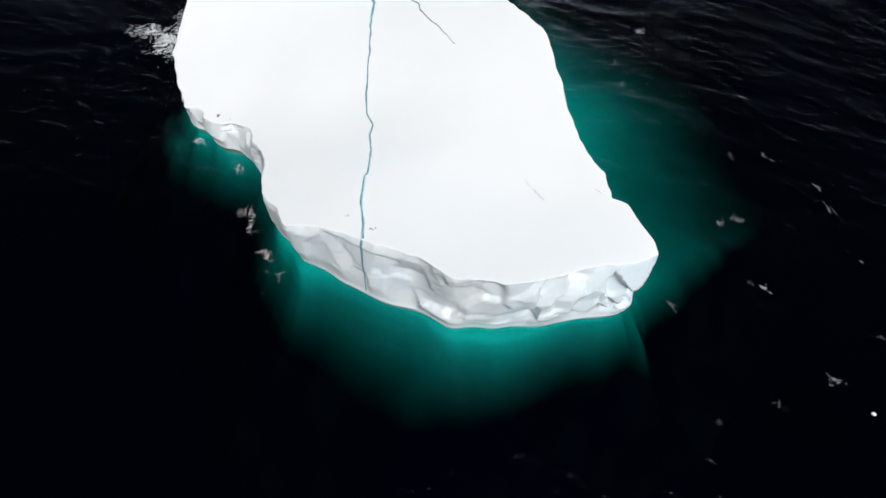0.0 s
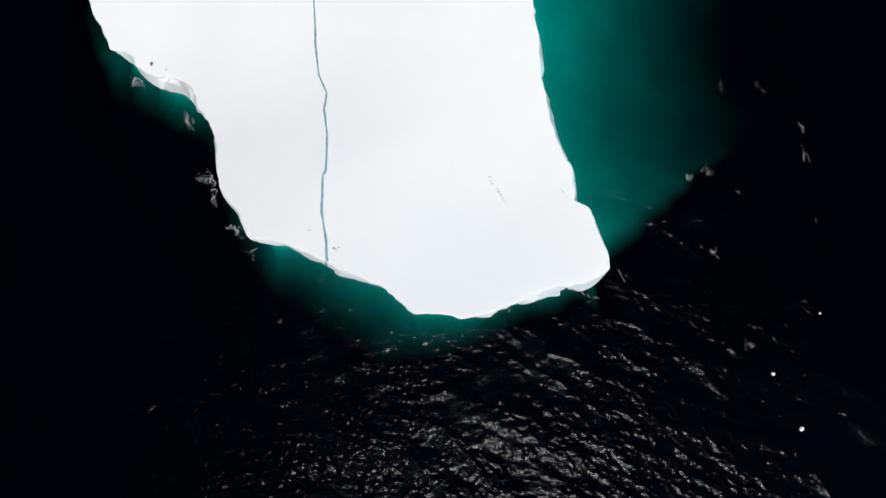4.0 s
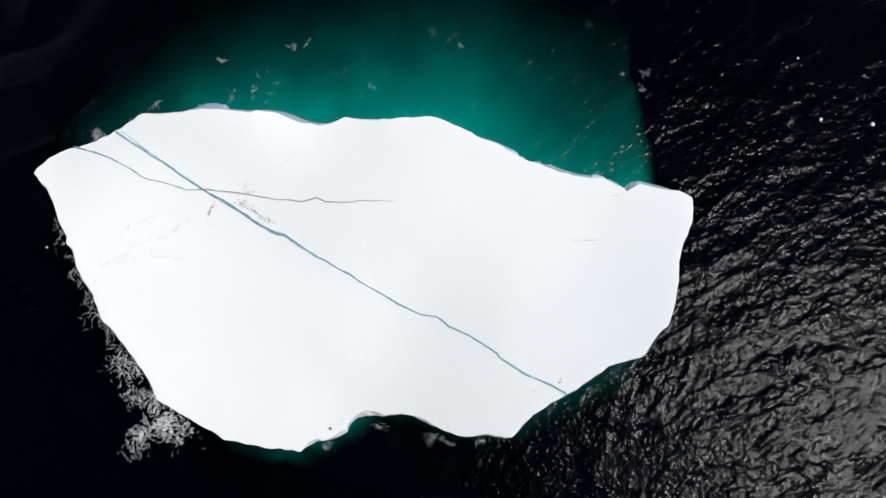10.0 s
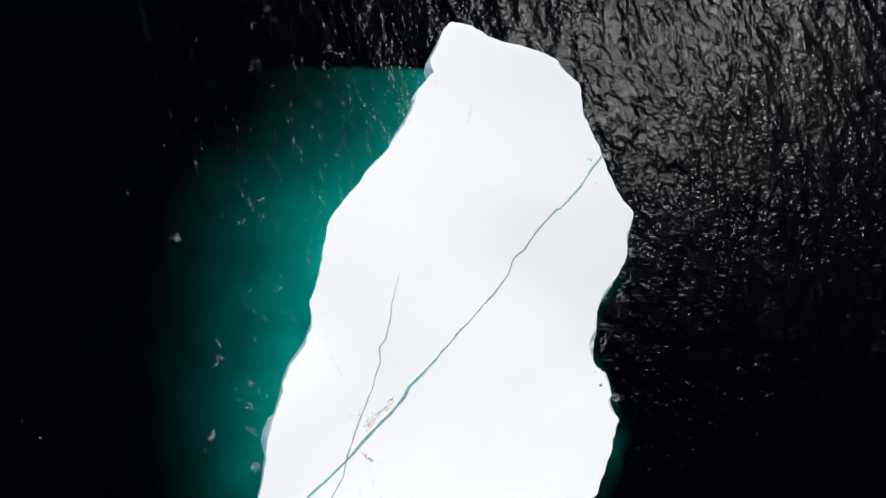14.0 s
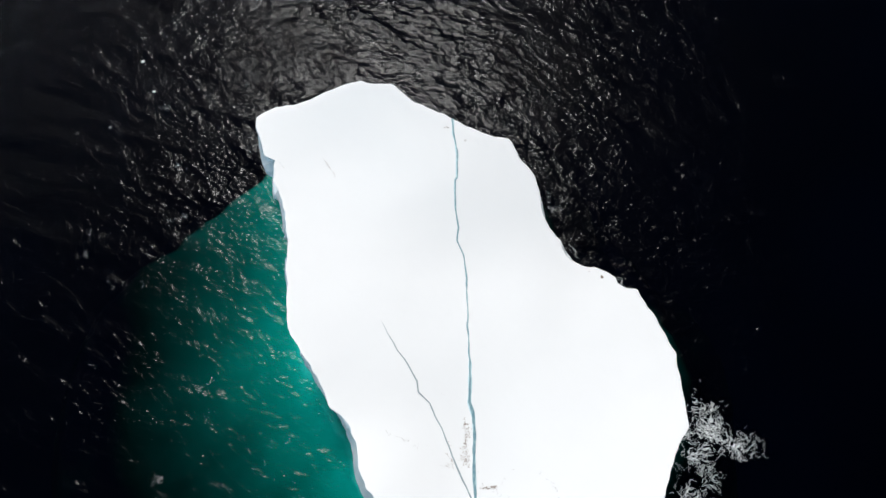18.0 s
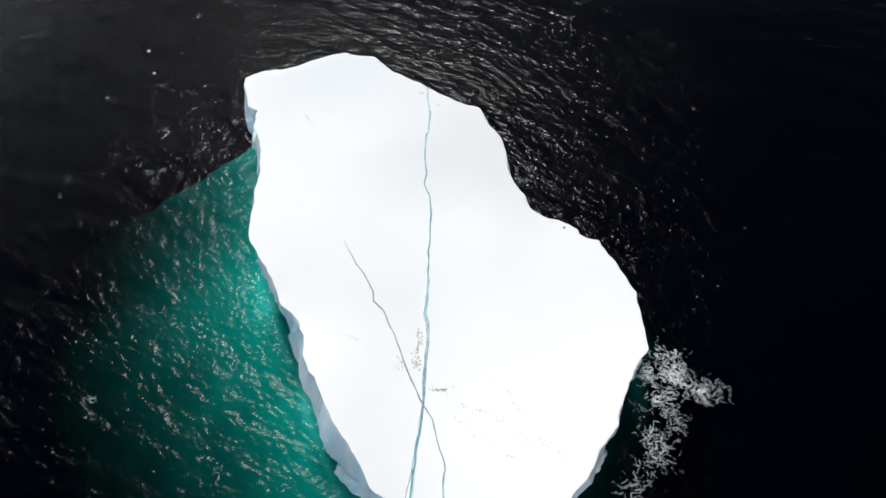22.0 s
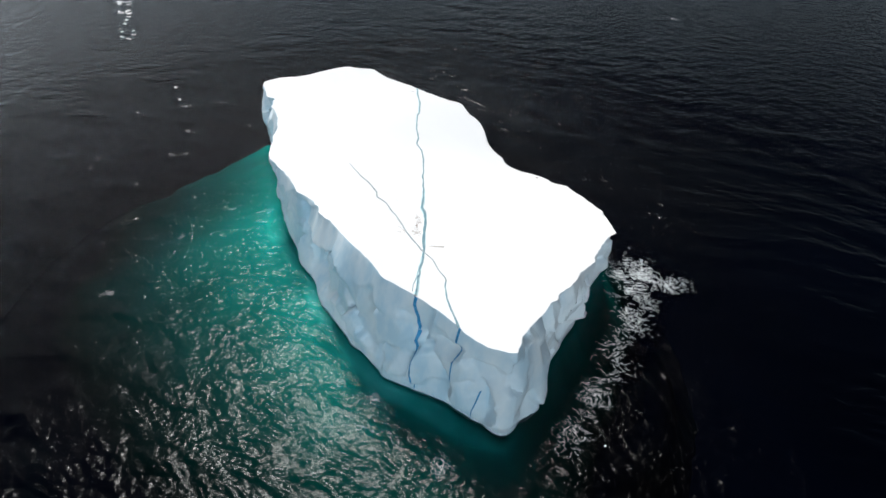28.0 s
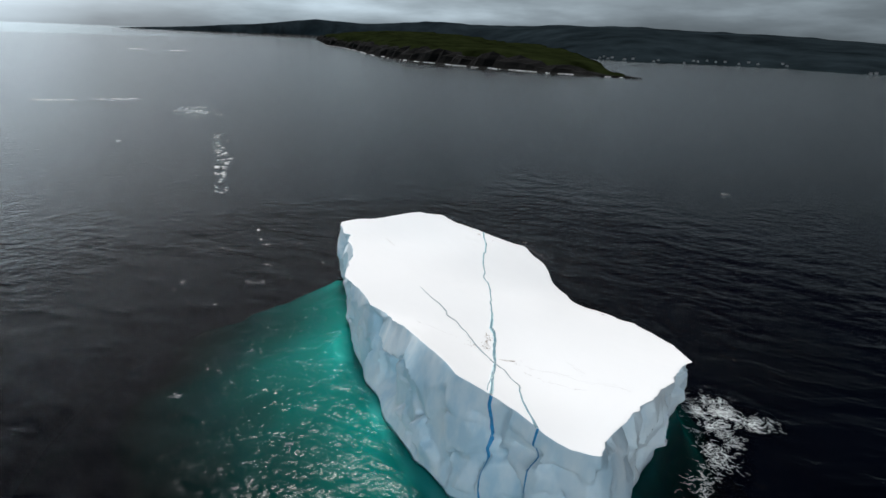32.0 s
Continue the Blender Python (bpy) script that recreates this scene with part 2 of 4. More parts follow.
# ------------------------------------------------------------------ helpers for building
def mesh_of(name, verts, faces, mat, smooth=True):
    me = bpy.data.meshes.new(name)
    me.from_pydata([tuple(map(float, v)) for v in verts], [], faces)
    me.update()
    if smooth:
        me.polygons.foreach_set("use_smooth", [True] * len(me.polygons))
    me.materials.append(mat)
    return me


def part(name, me, parent, label=""):
    ob = new(name, me)
    ob.parent = parent
    return tagged(ob, label)


def grid_faces(rows, cols, closed=False, flip=False):
    faces = []
    for i in range(rows - 1):
        for j in range(cols if closed else cols - 1):
            k = (j + 1) % cols
            f = (i * cols + j, i * cols + k, (i + 1) * cols + k, (i + 1) * cols + j)
            faces.append(f[::-1] if flip else f)
    return faces


def value_noise(x, y, seed, scale):
    """Smooth noise in -1..1 over the plane, on arrays."""
    g = np.random.default_rng(seed).uniform(-1, 1, (128, 128))
    u, v = np.asarray(x) / scale, np.asarray(y) / scale
    i, j = np.floor(u).astype(int), np.floor(v).astype(int)
    a, b = u - i, v - j
    a, b = a * a * (3 - 2 * a), b * b * (3 - 2 * b)
    q = lambda m, n: g[(i + m) % 128, (j + n) % 128]
    return (q(0, 0) * (1 - a) + q(1, 0) * a) * (1 - b) + (q(0, 1) * (1 - a) + q(1, 1) * a) * b


def fractal(x, y, seed, scale, octaves=4, gain=0.5):
    return sum(gain ** k * value_noise(x, y, seed + k, scale / 2 ** k) for k in range(octaves))


# ------------------------------------------------------------------ the sea
def wave_band(seed, size, low, high, slope, wide):
    """One band of a wind sea on a square that repeats: heights and sideways shifts from a random spectrum
    with wavelengths from low to high, spread round the wind, scaled to a given steepness."""
    n = 512
    r = np.random.default_rng(seed)
    k = np.fft.fftfreq(n, size / n) * 2 * np.pi
    kx, ky = np.meshgrid(k, k)
    kk = np.hypot(kx, ky) + 1e-9
    turn = np.arctan2(ky, kx) - radians(-60)
    shape = np.exp(-(np.log(kk / (2 * np.pi / math.sqrt(low * high))) / (0.6 * math.log(high / low))) ** 2) / kk**2
    shape = shape * (wide + (1 - wide) * np.cos(turn) ** 4)
    f = shape * (r.normal(size=(n, n)) + 1j * r.normal(size=(n, n)))
    field = lambda g: np.real(np.fft.ifft2(g))
    h, sx, sy = field(f), field(1j * kx * f), field(1j * ky * f)
    gain = slope / math.sqrt((sx**2 + sy**2).mean())
    return size, low, h * gain, field(-1j * kx / kk * f) * gain, field(-1j * ky / kk * f) * gain


BANDS = [wave_band(31, 61.0, 0.6, 1.3, 0.12, 0.6), wave_band(32, 97.0, 1.3, 3.0, 0.072, 0.4), wave_band(33, 173.0, 3.0, 7.0, 0.05, 0.3), wave_band(34, 389.0, 7.0, 16.0, 0.030, 0.2)]


def sample(tile, size, x, y):
    n = tile.shape[0]
    u, v = x / size * n, y / size * n
    i, j = np.floor(u).astype(int), np.floor(v).astype(int)
    a, b = u - i, v - j
    q = lambda m, l: tile[(j + l) % n, (i + m) % n]
    return (q(0, 0) * (1 - a) + q(1, 0) * a) * (1 - b) + (q(0, 1) * (1 - a) + q(1, 1) * a) * b


def waves(x, y, spacing=0.2):
    """Sideways shift and height of the sea, with each band left out where the sheet is too coarse to carry it."""
    x, y = np.asarray(x, float), np.asarray(y, float)
    dx, dy, z = np.zeros_like(x), np.zeros_like(x), np.zeros_like(x)
    gust = 1.0 + 0.30 * value_noise(x, y, 99, 21.0) + 0.30 * value_noise(x, y, 100, 7.0)
    for k, (size, low, h, hx, hy) in enumerate(BANDS):
        w = np.clip(low / (spacing * 2.0) - 0.5, 0, 1) * (gust if k < 2 else 1.0)
        z += w * sample(h, size, x, y)
        dx -= 0.8 * w * sample(hx, size, x, y)
        dy -= 0.8 * w * sample(hy, size, x, y)
    # rings thrown back by the ice: short ones off the eastern brow, longer ones off the western tip
    for cx, cy, r0, face, length, high, seed in ((6.0, 0.0, 30.0, 0.0, 2.1, 0.026, 89), (-40.0, 12.0, 24.0, 2.7, 4.2, 0.040, 88)):
        ex, ey = x - cx, y - cy
        far = np.hypot(ex, ey)
        ring = np.clip((far - r0) / 5, 0, 1) * np.exp(-np.clip(far - r0, 0, 999) / 30) * np.clip(np.cos(np.arctan2(ey, ex) - face) + 0.25, 0, 0.7)
        z += high * ring * np.clip(length / (spacing * 3.0) - 0.5, 0, 1) * np.sin(6.283 * far / length + 2.4 * value_noise(x, y, seed, 9.0))
    return dx, dy, z


def wave_height(x, y, spacing=0.3):
    return waves(x, y, spacing)[2]


def stretched(n_in, half, n_out, far):
    inner = np.linspace(0, half, n_in + 1)
    step, lo, hi = half / n_in, 1.0, 2.0
    for _ in range(60):
        mid = (lo + hi) / 2
        lo, hi = (mid, hi) if step * mid * (mid ** n_out - 1) / (mid - 1 + 1e-12) < far - half else (lo, mid)
    outer = half + np.cumsum(step * lo ** np.arange(1, n_out + 1))
    pos = np.concatenate([inner, outer])
    return np.concatenate([-pos[:0:-1], pos])


def build_sea():
    s = stretched(450, 90.0, 84, 4900.0)
    x, y = np.meshgrid(s - 8.0, s + 8.0)
    gap = np.gradient(s)
    spacing = np.maximum(*np.meshgrid(gap, gap))
    dx, dy, z = waves(x, y, spacing)
    # the sheet ends short of the true horizon: its far rim is lifted to that line of sight
    z += 30.0 * np.clip((np.hypot(x, y) - 2600) / 2300, 0, 1) ** 2
    me = bpy.data.meshes.new("sea")
    n = len(s)
    verts = np.stack([x + dx, y + dy, z], -1).reshape(-1, 3)
    i, j = np.meshgrid(np.arange(n - 1), np.arange(n - 1), indexing="ij")
    a = (i * n + j).ravel()
    faces = np.stack([a, a + 1, a + n + 1, a + n], -1)
    me.vertices.add(len(verts))
    me.vertices.foreach_set("co", verts.ravel())
    me.loops.add(faces.size)
    me.loops.foreach_set("vertex_index", faces.ravel())
    me.polygons.add(len(faces))
    me.polygons.foreach_set("loop_start", np.arange(0, faces.size, 4))
    me.polygons.foreach_set("use_smooth", np.ones(len(faces), bool))
    me.update()
    me.validate()
    me.materials.append(SEA)
    tagged(new("water", me), "dark rippled sea with short wind waves", "sea", kind="structure")
    deep = mesh_of("deep", [(-4900, -4900, -30), (4900, -4900, -30), (4900, 4900, -30), (-4900, 4900, -30)], [(0, 1, 2, 3)], DEEP, False)
    tagged(new("deep_water", deep), "black deep water under the sea surface", "sea", kind="structure")


build_sea()

# ------------------------------------------------------------------ the iceberg
# the rim of the plateau, clockwise from the western tip
RIM_NORTH = [(-62.1, 17.8), (-61.4, 18.7), (-57.9, 21.0), (-55.5, 21.6), (-51.3, 22.7), (-48.6, 23.7), (-44.4, 25.8), (-40.4, 25.9), (-39.9, 26.1), (-35.5, 26.4), (-30.8, 26.1), (-25.1, 26.1), (-21.9, 25.1), (-18.6, 24.8), (-15.4, 25.6), (-10.5, 25.3), (-5.3, 25.7), (-1.7, 25.5), (2.1, 24.2), (5.2, 22.5), (8.2, 21.4), (12.2, 19.1), (16.9, 17.3), (20.0, 16.5), (23.7, 16.2), (26.4, 15.1), (27.6, 14.2), (28.3, 13.2), (28.6, 15.3), (29.4, 15.6), (31.4, 15.1), (33.5, 14.6), (35.6, 14.2)]
RIM_EAST = [(37.3, 13.3), (37.3, 11.3), (34.3, 3.3), (34.3, 0.4), (31.9, -5.9), (29.9, -8.0), (28.3, -10.2), (26.2, -11.3), (23.4, -12.0), (19.0, -15.0), (17.2, -16.0), (14.8, -17.8), (11.2, -20.5)]
RIM_SOUTH = [(9.4, -22.8), (5.5, -22.4), (3.5, -23.0), (0.9, -22.7), (-2.4, -21.6), (-5.3, -20.3), (-7.9, -19.7), (-10.3, -19.9), (-13.8, -19.5), (-16.2, -21.0), (-18.0, -22.9), (-20.7, -24.5), (-21.8, -23.8), (-23.3, -24.6), (-24.3, -26.1), (-30.1, -25.0), (-33.6, -24.2), (-36.2, -23.8), (-37.6, -22.3), (-42.0, -19.4)]
RIM_WEST = [(-45.2, -16.6), (-46.3, -14.2), (-47.4, -11.3), (-49.3, -7.9), (-50.7, -5.8), (-52.1, -4.0), (-53.0, -1.7), (-55.3, 3.0), (-56.1, 5.8), (-56.2, 6.3), (-57.0, 7.1), (-56.8, 8.3), (-58.2, 10.5), (-58.8, 13.2), (-59.4, 14.8)]
CENTRE = np.array([-12.0, 1.0])
# swells and hollows of the plateau: x, y, height
SWELLS = [(-4.3, -4.1, -0.8), (21.7, 6.9, -0.86), (7.3, -10.3, 0.8), (-19.7, 13.9, 0.2), (-8.0, 13.0, 0.45), (-18.4, 24.8, -1.45),
          (-48.7, 23.5, 1.11), (-62.0, 18.0, -0.84), (-16.0, -21.0, -0.82), (-37.0, 15.6, -0.95), (36.0, 13.0, 0.29),
          (-39.0, 29.0, 2.1), (-28.0, 29.0, 2.0), (-15.0, 28.0, 0.5), (-27.5, 13.0, -0.75), (-46.0, 16.0, -1.0), (-50.0, 25.0, 0.45)]


def top_height(x, y):
    """The plateau tilts up to the western tip and the eastern brow, and sags to the southern cove."""
    x, y = np.asarray(x, float), np.asarray(y, float)
    u, v = x / 40, y / 25
    z = 9.94 + 2.90 * v + 0.52 * v**2 + 0.33 * v**3 + 1.69 * u - 4.87 * u * v + 1.41 * u * v**2 + 2.68 * u**2 - 3.72 * u**2 * v - 0.48 * u**3
    for a, b, h in SWELLS:
        z = z + h * np.exp(-((x - a) ** 2 + (y - b) ** 2) / 98.0)
    return z


STEP, TIERS = 0.34, 58


def dense_rim(step=STEP):
    """The rim walked at even steps, with small chips broken out of it."""
    ctrl = np.array(RIM_NORTH + RIM_EAST + RIM_SOUTH + RIM_WEST)
    nxt = np.roll(ctrl, -1, 0)
    pts = []
    for a, b in zip(ctrl, nxt):
        n = max(1, int(round(np.linalg.norm(b - a) / step)))
        pts += [a + (b - a) * k / n for k in range(n)]
    pts = np.array(pts)
    soft = (np.roll(pts, 1, 0) + 2 * pts + np.roll(pts, -1, 0)) / 4
    t = np.roll(soft, -1, 0) - np.roll(soft, 1, 0)
    out = np.stack([-t[:, 1], t[:, 0]], -1) / np.linalg.norm(t, axis=1)[:, None]
    s = np.arange(len(pts)) * step
    chip = 0.12 * value_noise(s, 0 * s, 11, 1.1) + 0.22 * value_noise(s, 0 * s, 12, 3.1)
    return soft + out * chip[:, None], out, s


RIM, OUTWARD, ALONG = dense_rim()


def smooth_ring(a, n):
    for _ in range(n):
        a = (np.roll(a, 1, 0) + 2 * a + np.roll(a, -1, 0)) / 4
    return a


OUT_SOFT = smooth_ring(OUTWARD.copy(), 14)
OUT_SOFT /= np.linalg.norm(OUT_SOFT, axis=1)[:, None]


def facets(s, z, count, seed, length, tall, tilt_s, tilt_z, lift, worn):
    """Fracture faces: the wall is cut into cells, each a plane of its own depth and tilt, with worn edges."""
    r = np.random.default_rng(seed)
    cs, cz = r.uniform(0, length, count), r.uniform(-3, 17, count)
    up, ts, tz, skew = r.uniform(-lift, lift, count), r.normal(0, tilt_s, count), r.normal(0, tilt_z, count), r.normal(0, 0.25, count)
    d1, d2 = np.full(s.shape, 1e9), np.full(s.shape, 1e9)
    o1, o2 = np.zeros(s.shape), np.zeros(s.shape)
    for k in range(count):
        ds = s - cs[k]
        ds = ds - length * np.round(ds / length)
        dz = z - cz[k]
        d = np.abs(ds + skew[k] * dz) + np.abs(dz) / tall
        o = up[k] + np.clip(ts[k] * ds, -0.9, 0.9) + np.clip(tz[k] * dz, -1.1, 1.1)
        first, second = d < d1, d < d2
        o2 = np.where(first, o1, np.where(second, o, o2))
        d2 = np.where(first, d1, np.where(second, d, d2))
        o1, d1 = np.where(first, o, o1), np.where(first, d, d1)
    mix = 0.5 + 0.5 * np.clip((d2 - d1) / worn, 0, 1)
    return o1 * mix + o2 * (1 - mix)


# how far the waterline stands out from the rim: bearing in degrees, metres
LEAN = [(-170, -0.9), (-160, -1.2), (-145, -0.8), (-121, 0.3), (-110, -0.2), (-96, 1.2), (-85, 0.4), (-73, 1.0), (-61, -0.4), (-47, -1.4), (-37, 0.4), (-25, 0.7), (-12, -1.5),
        (-6, -1.8), (-2, -0.9), (5, 0.2), (15, 0.5), (29, 1.5), (45, 1.1), (54, -0.8), (69, -1.4), (74, -0.5), (91, 0.6), (105, 2.2), (123, 1.5),
        (134, 1.2), (149, 0.8), (158, -1.0), (163, 1.3), (166, 2.8), (170, 1.3), (176, -0.5)]


def build_iceberg():
    berg = tagged(new("iceberg"), "tabular white iceberg with blue veins floating in dark sea", "iceberg")
    n = len(RIM)
    # plateau: rings shrinking from the rim to the middle
    rings = [1.0, 0.997, 0.990, 0.98] + [0.965 - 0.0235 * k for k in range(41)]
    verts, calm = [], smooth_ring(RIM.copy(), 120)
    for f in rings:
        ease = min(1.0, (1 - f) / 0.06)
        xy = CENTRE + (RIM * (1 - ease) + calm * ease - CENTRE) * f
        z = top_height(xy[:, 0], xy[:, 1])
        z = z + 0.10 * fractal(xy[:, 0], xy[:, 1], 21, 9.0) - 0.07 * math.exp(-(1 - f) / 0.004)
        verts.append(np.column_stack([xy, z]))
    faces = grid_faces(len(rings), n, True)
    top = np.concatenate(verts)
    mid = np.append(CENTRE, top_height(*CENTRE))
    faces += [((len(rings) - 1) * n + j, (len(rings) - 1) * n + (j + 1) % n, len(top)) for j in range(n)]
    me = mesh_of("plateau", np.vstack([top, mid]), [f[::-1] for f in faces], SNOW)
    part("snow_plateau", me, berg, "smooth white snow surface")
    # cliffs: rows from the lip to below the water
    rows = TIERS
    length = n * STEP
    lip = verts[0]
    s = np.tile(ALONG, (rows, 1))
    v = np.linspace(0, 1, rows)[:, None] ** 0.95
    z = lip[None, :, 2] * (1 - v) + (-1.9) * v
    bearing = np.degrees(np.arctan2(RIM[:, 1] - CENTRE[1], RIM[:, 0] - CENTRE[0]))
    lean = smooth_ring(np.interp(bearing, *np.array(LEAN).T, period=360), 6)
    turns = [-180, -160, -130, -100, -75, -60, -40, -8, 2, 22, 40, 56, 64, 98, 106, 130, 180]
    broad = np.interp(bearing, turns, [1.3, 1.2, 1.0, 0.9, 0.5, 0.36, 0.36, 0.5, 1.3, 1.3, 1.0, 0.9, 0.8, 0.8, 1.3, 1.3, 1.4])
    bold = np.interp(bearing, turns, [1.0, 1.0, 0.7, 0.5, 0.25, 0.2, 0.2, 0.35, 1.0, 0.9, 0.7, 0.7, 0.6, 0.6, 0.9, 0.9, 1.0])
    push = lean * (1 - np.clip(z, 0, 99) / lip[None, :, 2])
    under = lip[None, :, 2] - z
    # large flat fracture faces, smaller ones on them, and slanting flutes
    rough = broad * facets(s, z, 64, 5, length, 1.5, 0.20, 0.19, 0.42, 0.7) + bold * facets(s, z, 230, 6, length, 1.5, 0.26, 0.18, 0.18, 0.45) + 0.5 * bold * facets(s + 0.4 * z, z, 620, 7, length, 1.2, 0.20, 0.16, 0.09, 0.35)
    flute = bold * 0.16 * np.abs(value_noise(s + 0.45 * z, z * 0.16, 41, 3.4)) - 0.05 * bold + 0.05 * bold * fractal(s, z, 44, 2.6, 3)
    fade = np.clip(under / 0.7, 0, 1) * (0.12 + 0.88 * np.clip((z - 0.2) / 3.2, 0, 1))
    ledge = 0.10 * np.exp(-((z + 0.1) / 0.45) ** 2)
    off = push + (rough + flute) * fade + ledge
    off = off - 0.35 * np.clip(-z - 0.15, 0, 2)
    # a slab overhangs the northern wall west of its notch
    slab = np.interp(bearing, [105, 106.5, 122, 134, 137], [0, 1, 1, 1, 0])
    edge = 4.0 + 1.1 * value_noise(s, 0 * s, 45, 5.0) + 0.25 * value_noise(s, 0 * s, 46, 1.3)
    step_in = np.clip((under - edge) / 0.8, 0, 1) * np.clip(z / 2.5, 0, 1)
    face = np.maximum(0.36 * np.minimum(under, edge) + 0.06 * rough * np.clip(under / 0.7, 0, 1), off) * (1 - step_in) + (off - 0.9) * step_in
    limit = np.minimum(0.06 + (0.28 + 0.2 * slab) * under, 1.2 + 1.2 * slab) + np.clip(push, 0, 9)
    off = np.clip(off * (1 - slab) + face * slab, -0.10 - 0.8 * np.minimum(under, 2.2) + np.minimum(push, 0), limit)
    # the chips of the rim run out a little way down the wall
    keep = np.exp(-under / 1.1)[..., None]
    xy = RIM[None] * keep + smooth_ring(RIM.copy(), 20)[None] * (1 - keep) + OUT_SOFT[None] * off[..., None]
    cliff = np.concatenate([xy, z[..., None]], -1)
    names = ("cliff_north", "cliff_east", "cliff_south", "cliff_west")
    counts = [len(RIM_NORTH), len(RIM_EAST), len(RIM_SOUTH), len(RIM_WEST)]
    ctrl = np.array(RIM_NORTH + RIM_EAST + RIM_SOUTH + RIM_WEST)
    starts = [int(np.argmin(np.linalg.norm(RIM - ctrl[sum(counts[:k])], axis=1))) for k in range(4)]
    for k, name in enumerate(names):
        a, b = starts[k], starts[(k + 1) % 4]
        cols = [(a + j) % n for j in range((b - a) % n + 1)]
        sub = cliff[:, cols].reshape(-1, 3)
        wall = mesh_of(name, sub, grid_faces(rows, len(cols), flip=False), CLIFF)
        wall.set_sharp_from_angle(angle=radians(46))
        part(name, wall, berg, "fractured blue-grey ice cliff")
    return berg, cliff


BERG, CLIFF_GRID = build_iceberg()

# how far the underwater foot reaches from the middle: bearing in degrees, metres
FOOT = [(-180, 59), (-165, 58), (-150, 52), (-120, 38), (-100, 42), (-80, 48), (-60, 60), (-40, 74), (-25, 78), (-12, 70), (0, 62), (8, 62), (13, 60), (15.5, 54),
        (16.5, 51.4), (20, 52.2), (25, 54.0), (30, 56.3), (35, 59.3), (40, 63.2), (45, 70), (57, 78), (77, 82), (105, 80), (128, 78), (149, 76), (165, 70), (180, 59)]


def rim_distance(p):
    a, b = RIM[::3], np.roll(RIM[::3], -1, 0)
    ab = b - a
    u = np.clip(((p[:, None] - a) * ab).sum(-1) / (ab**2).sum(-1), 0, 1)
    return np.linalg.norm(a + u[..., None] * ab - p[:, None], axis=-1).min(1)


def build_foot():
    cols, rows = 360, 34
    ang = np.radians(np.linspace(-180, 180, cols, endpoint=False))
    rim_ang = np.arctan2(RIM[:, 1] - CENTRE[1], RIM[:, 0] - CENTRE[0])
    rim_r = np.linalg.norm(RIM - CENTRE, axis=1)
    o = np.argsort(rim_ang)
    r_in = np.interp(ang, rim_ang[o], rim_r[o], period=2 * np.pi) - 4.0
    fa, fr = np.array(FOOT).T
    r_out = np.maximum(np.interp(np.degrees(ang), fa, fr), r_in + 6.0) - 5.2 + 0.5 * value_noise(np.degrees(ang), 0 * ang, 52, 4.0) + 0.25 * value_noise(np.degrees(ang), 0 * ang, 53, 1.5)
    verts = []
    deg = np.degrees(ang)
    # distance from the ice over which the foot sinks out of sight
    reach = np.interp(deg, [-180, -150, -100, -60, -42, -28, -18, -10, 3, 12, 15.5, 19, 40, 80, 120, 150, 165, 180], [14, 11, 7, 9, 14, 17, 13, 8.5, 7.0, 6.0, 6.0, 36, 43, 42, 30, 19, 15, 14])
    reach = np.where(np.abs(deg - 17) < 8, reach, smooth_ring(reach, 40))
    # a shallow shelf, added to brighten the shadowed water along the northern wall
    shelf = np.interp(deg, [45, 70, 150, 172], [0.0, 3.2, 3.2, 0.5])
    for k in range(rows):
        f = k / (rows - 1)
        r = r_in + (r_out - r_in) * f
        p = CENTRE + np.stack([np.cos(ang), np.sin(ang)], -1) * r[:, None]
        d = rim_distance(p) * np.sign(r - r_in - 3.9)
        start = np.interp(deg, [-180, -150, -100, -60, -35, -20, -6, 14.5, 17.5, 55, 90, 150, 170, 180], [3.0, 3.2, 3.2, 3.8, 3.7, 3.2, 2.8, 2.6, 1.6, 1.3, 0.7, 0.5, 2.2, 3.0])
        lip = np.minimum(start, 1.6)
        z = smooth_ring(-lip - (start - lip) * np.clip((d + 0.5) / 1.6, 0, 1) - 11.8 * (np.clip(d - shelf, 0, 99) / reach) ** 0.85, 5) - 0.3 * fractal(p[:, 0], p[:, 1], 51, 8.0)
        verts.append(np.column_stack([p, z]))
    for far, low in ((1.6, 0.4), (3.2, 1.4), (5.0, 3.4), (7.0, 6.5), (9.5, 12.0), (30.0, 30.5)):
        p = CENTRE + np.stack([np.cos(ang), np.sin(ang)], -1) * (r_out + far)[:, None]
        verts.append(np.column_stack([p, np.minimum(verts[rows - 1][:, 2] - low, -low - 1)]))
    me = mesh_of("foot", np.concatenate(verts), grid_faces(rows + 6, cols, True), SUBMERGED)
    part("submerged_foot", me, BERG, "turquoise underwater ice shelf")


build_foot()


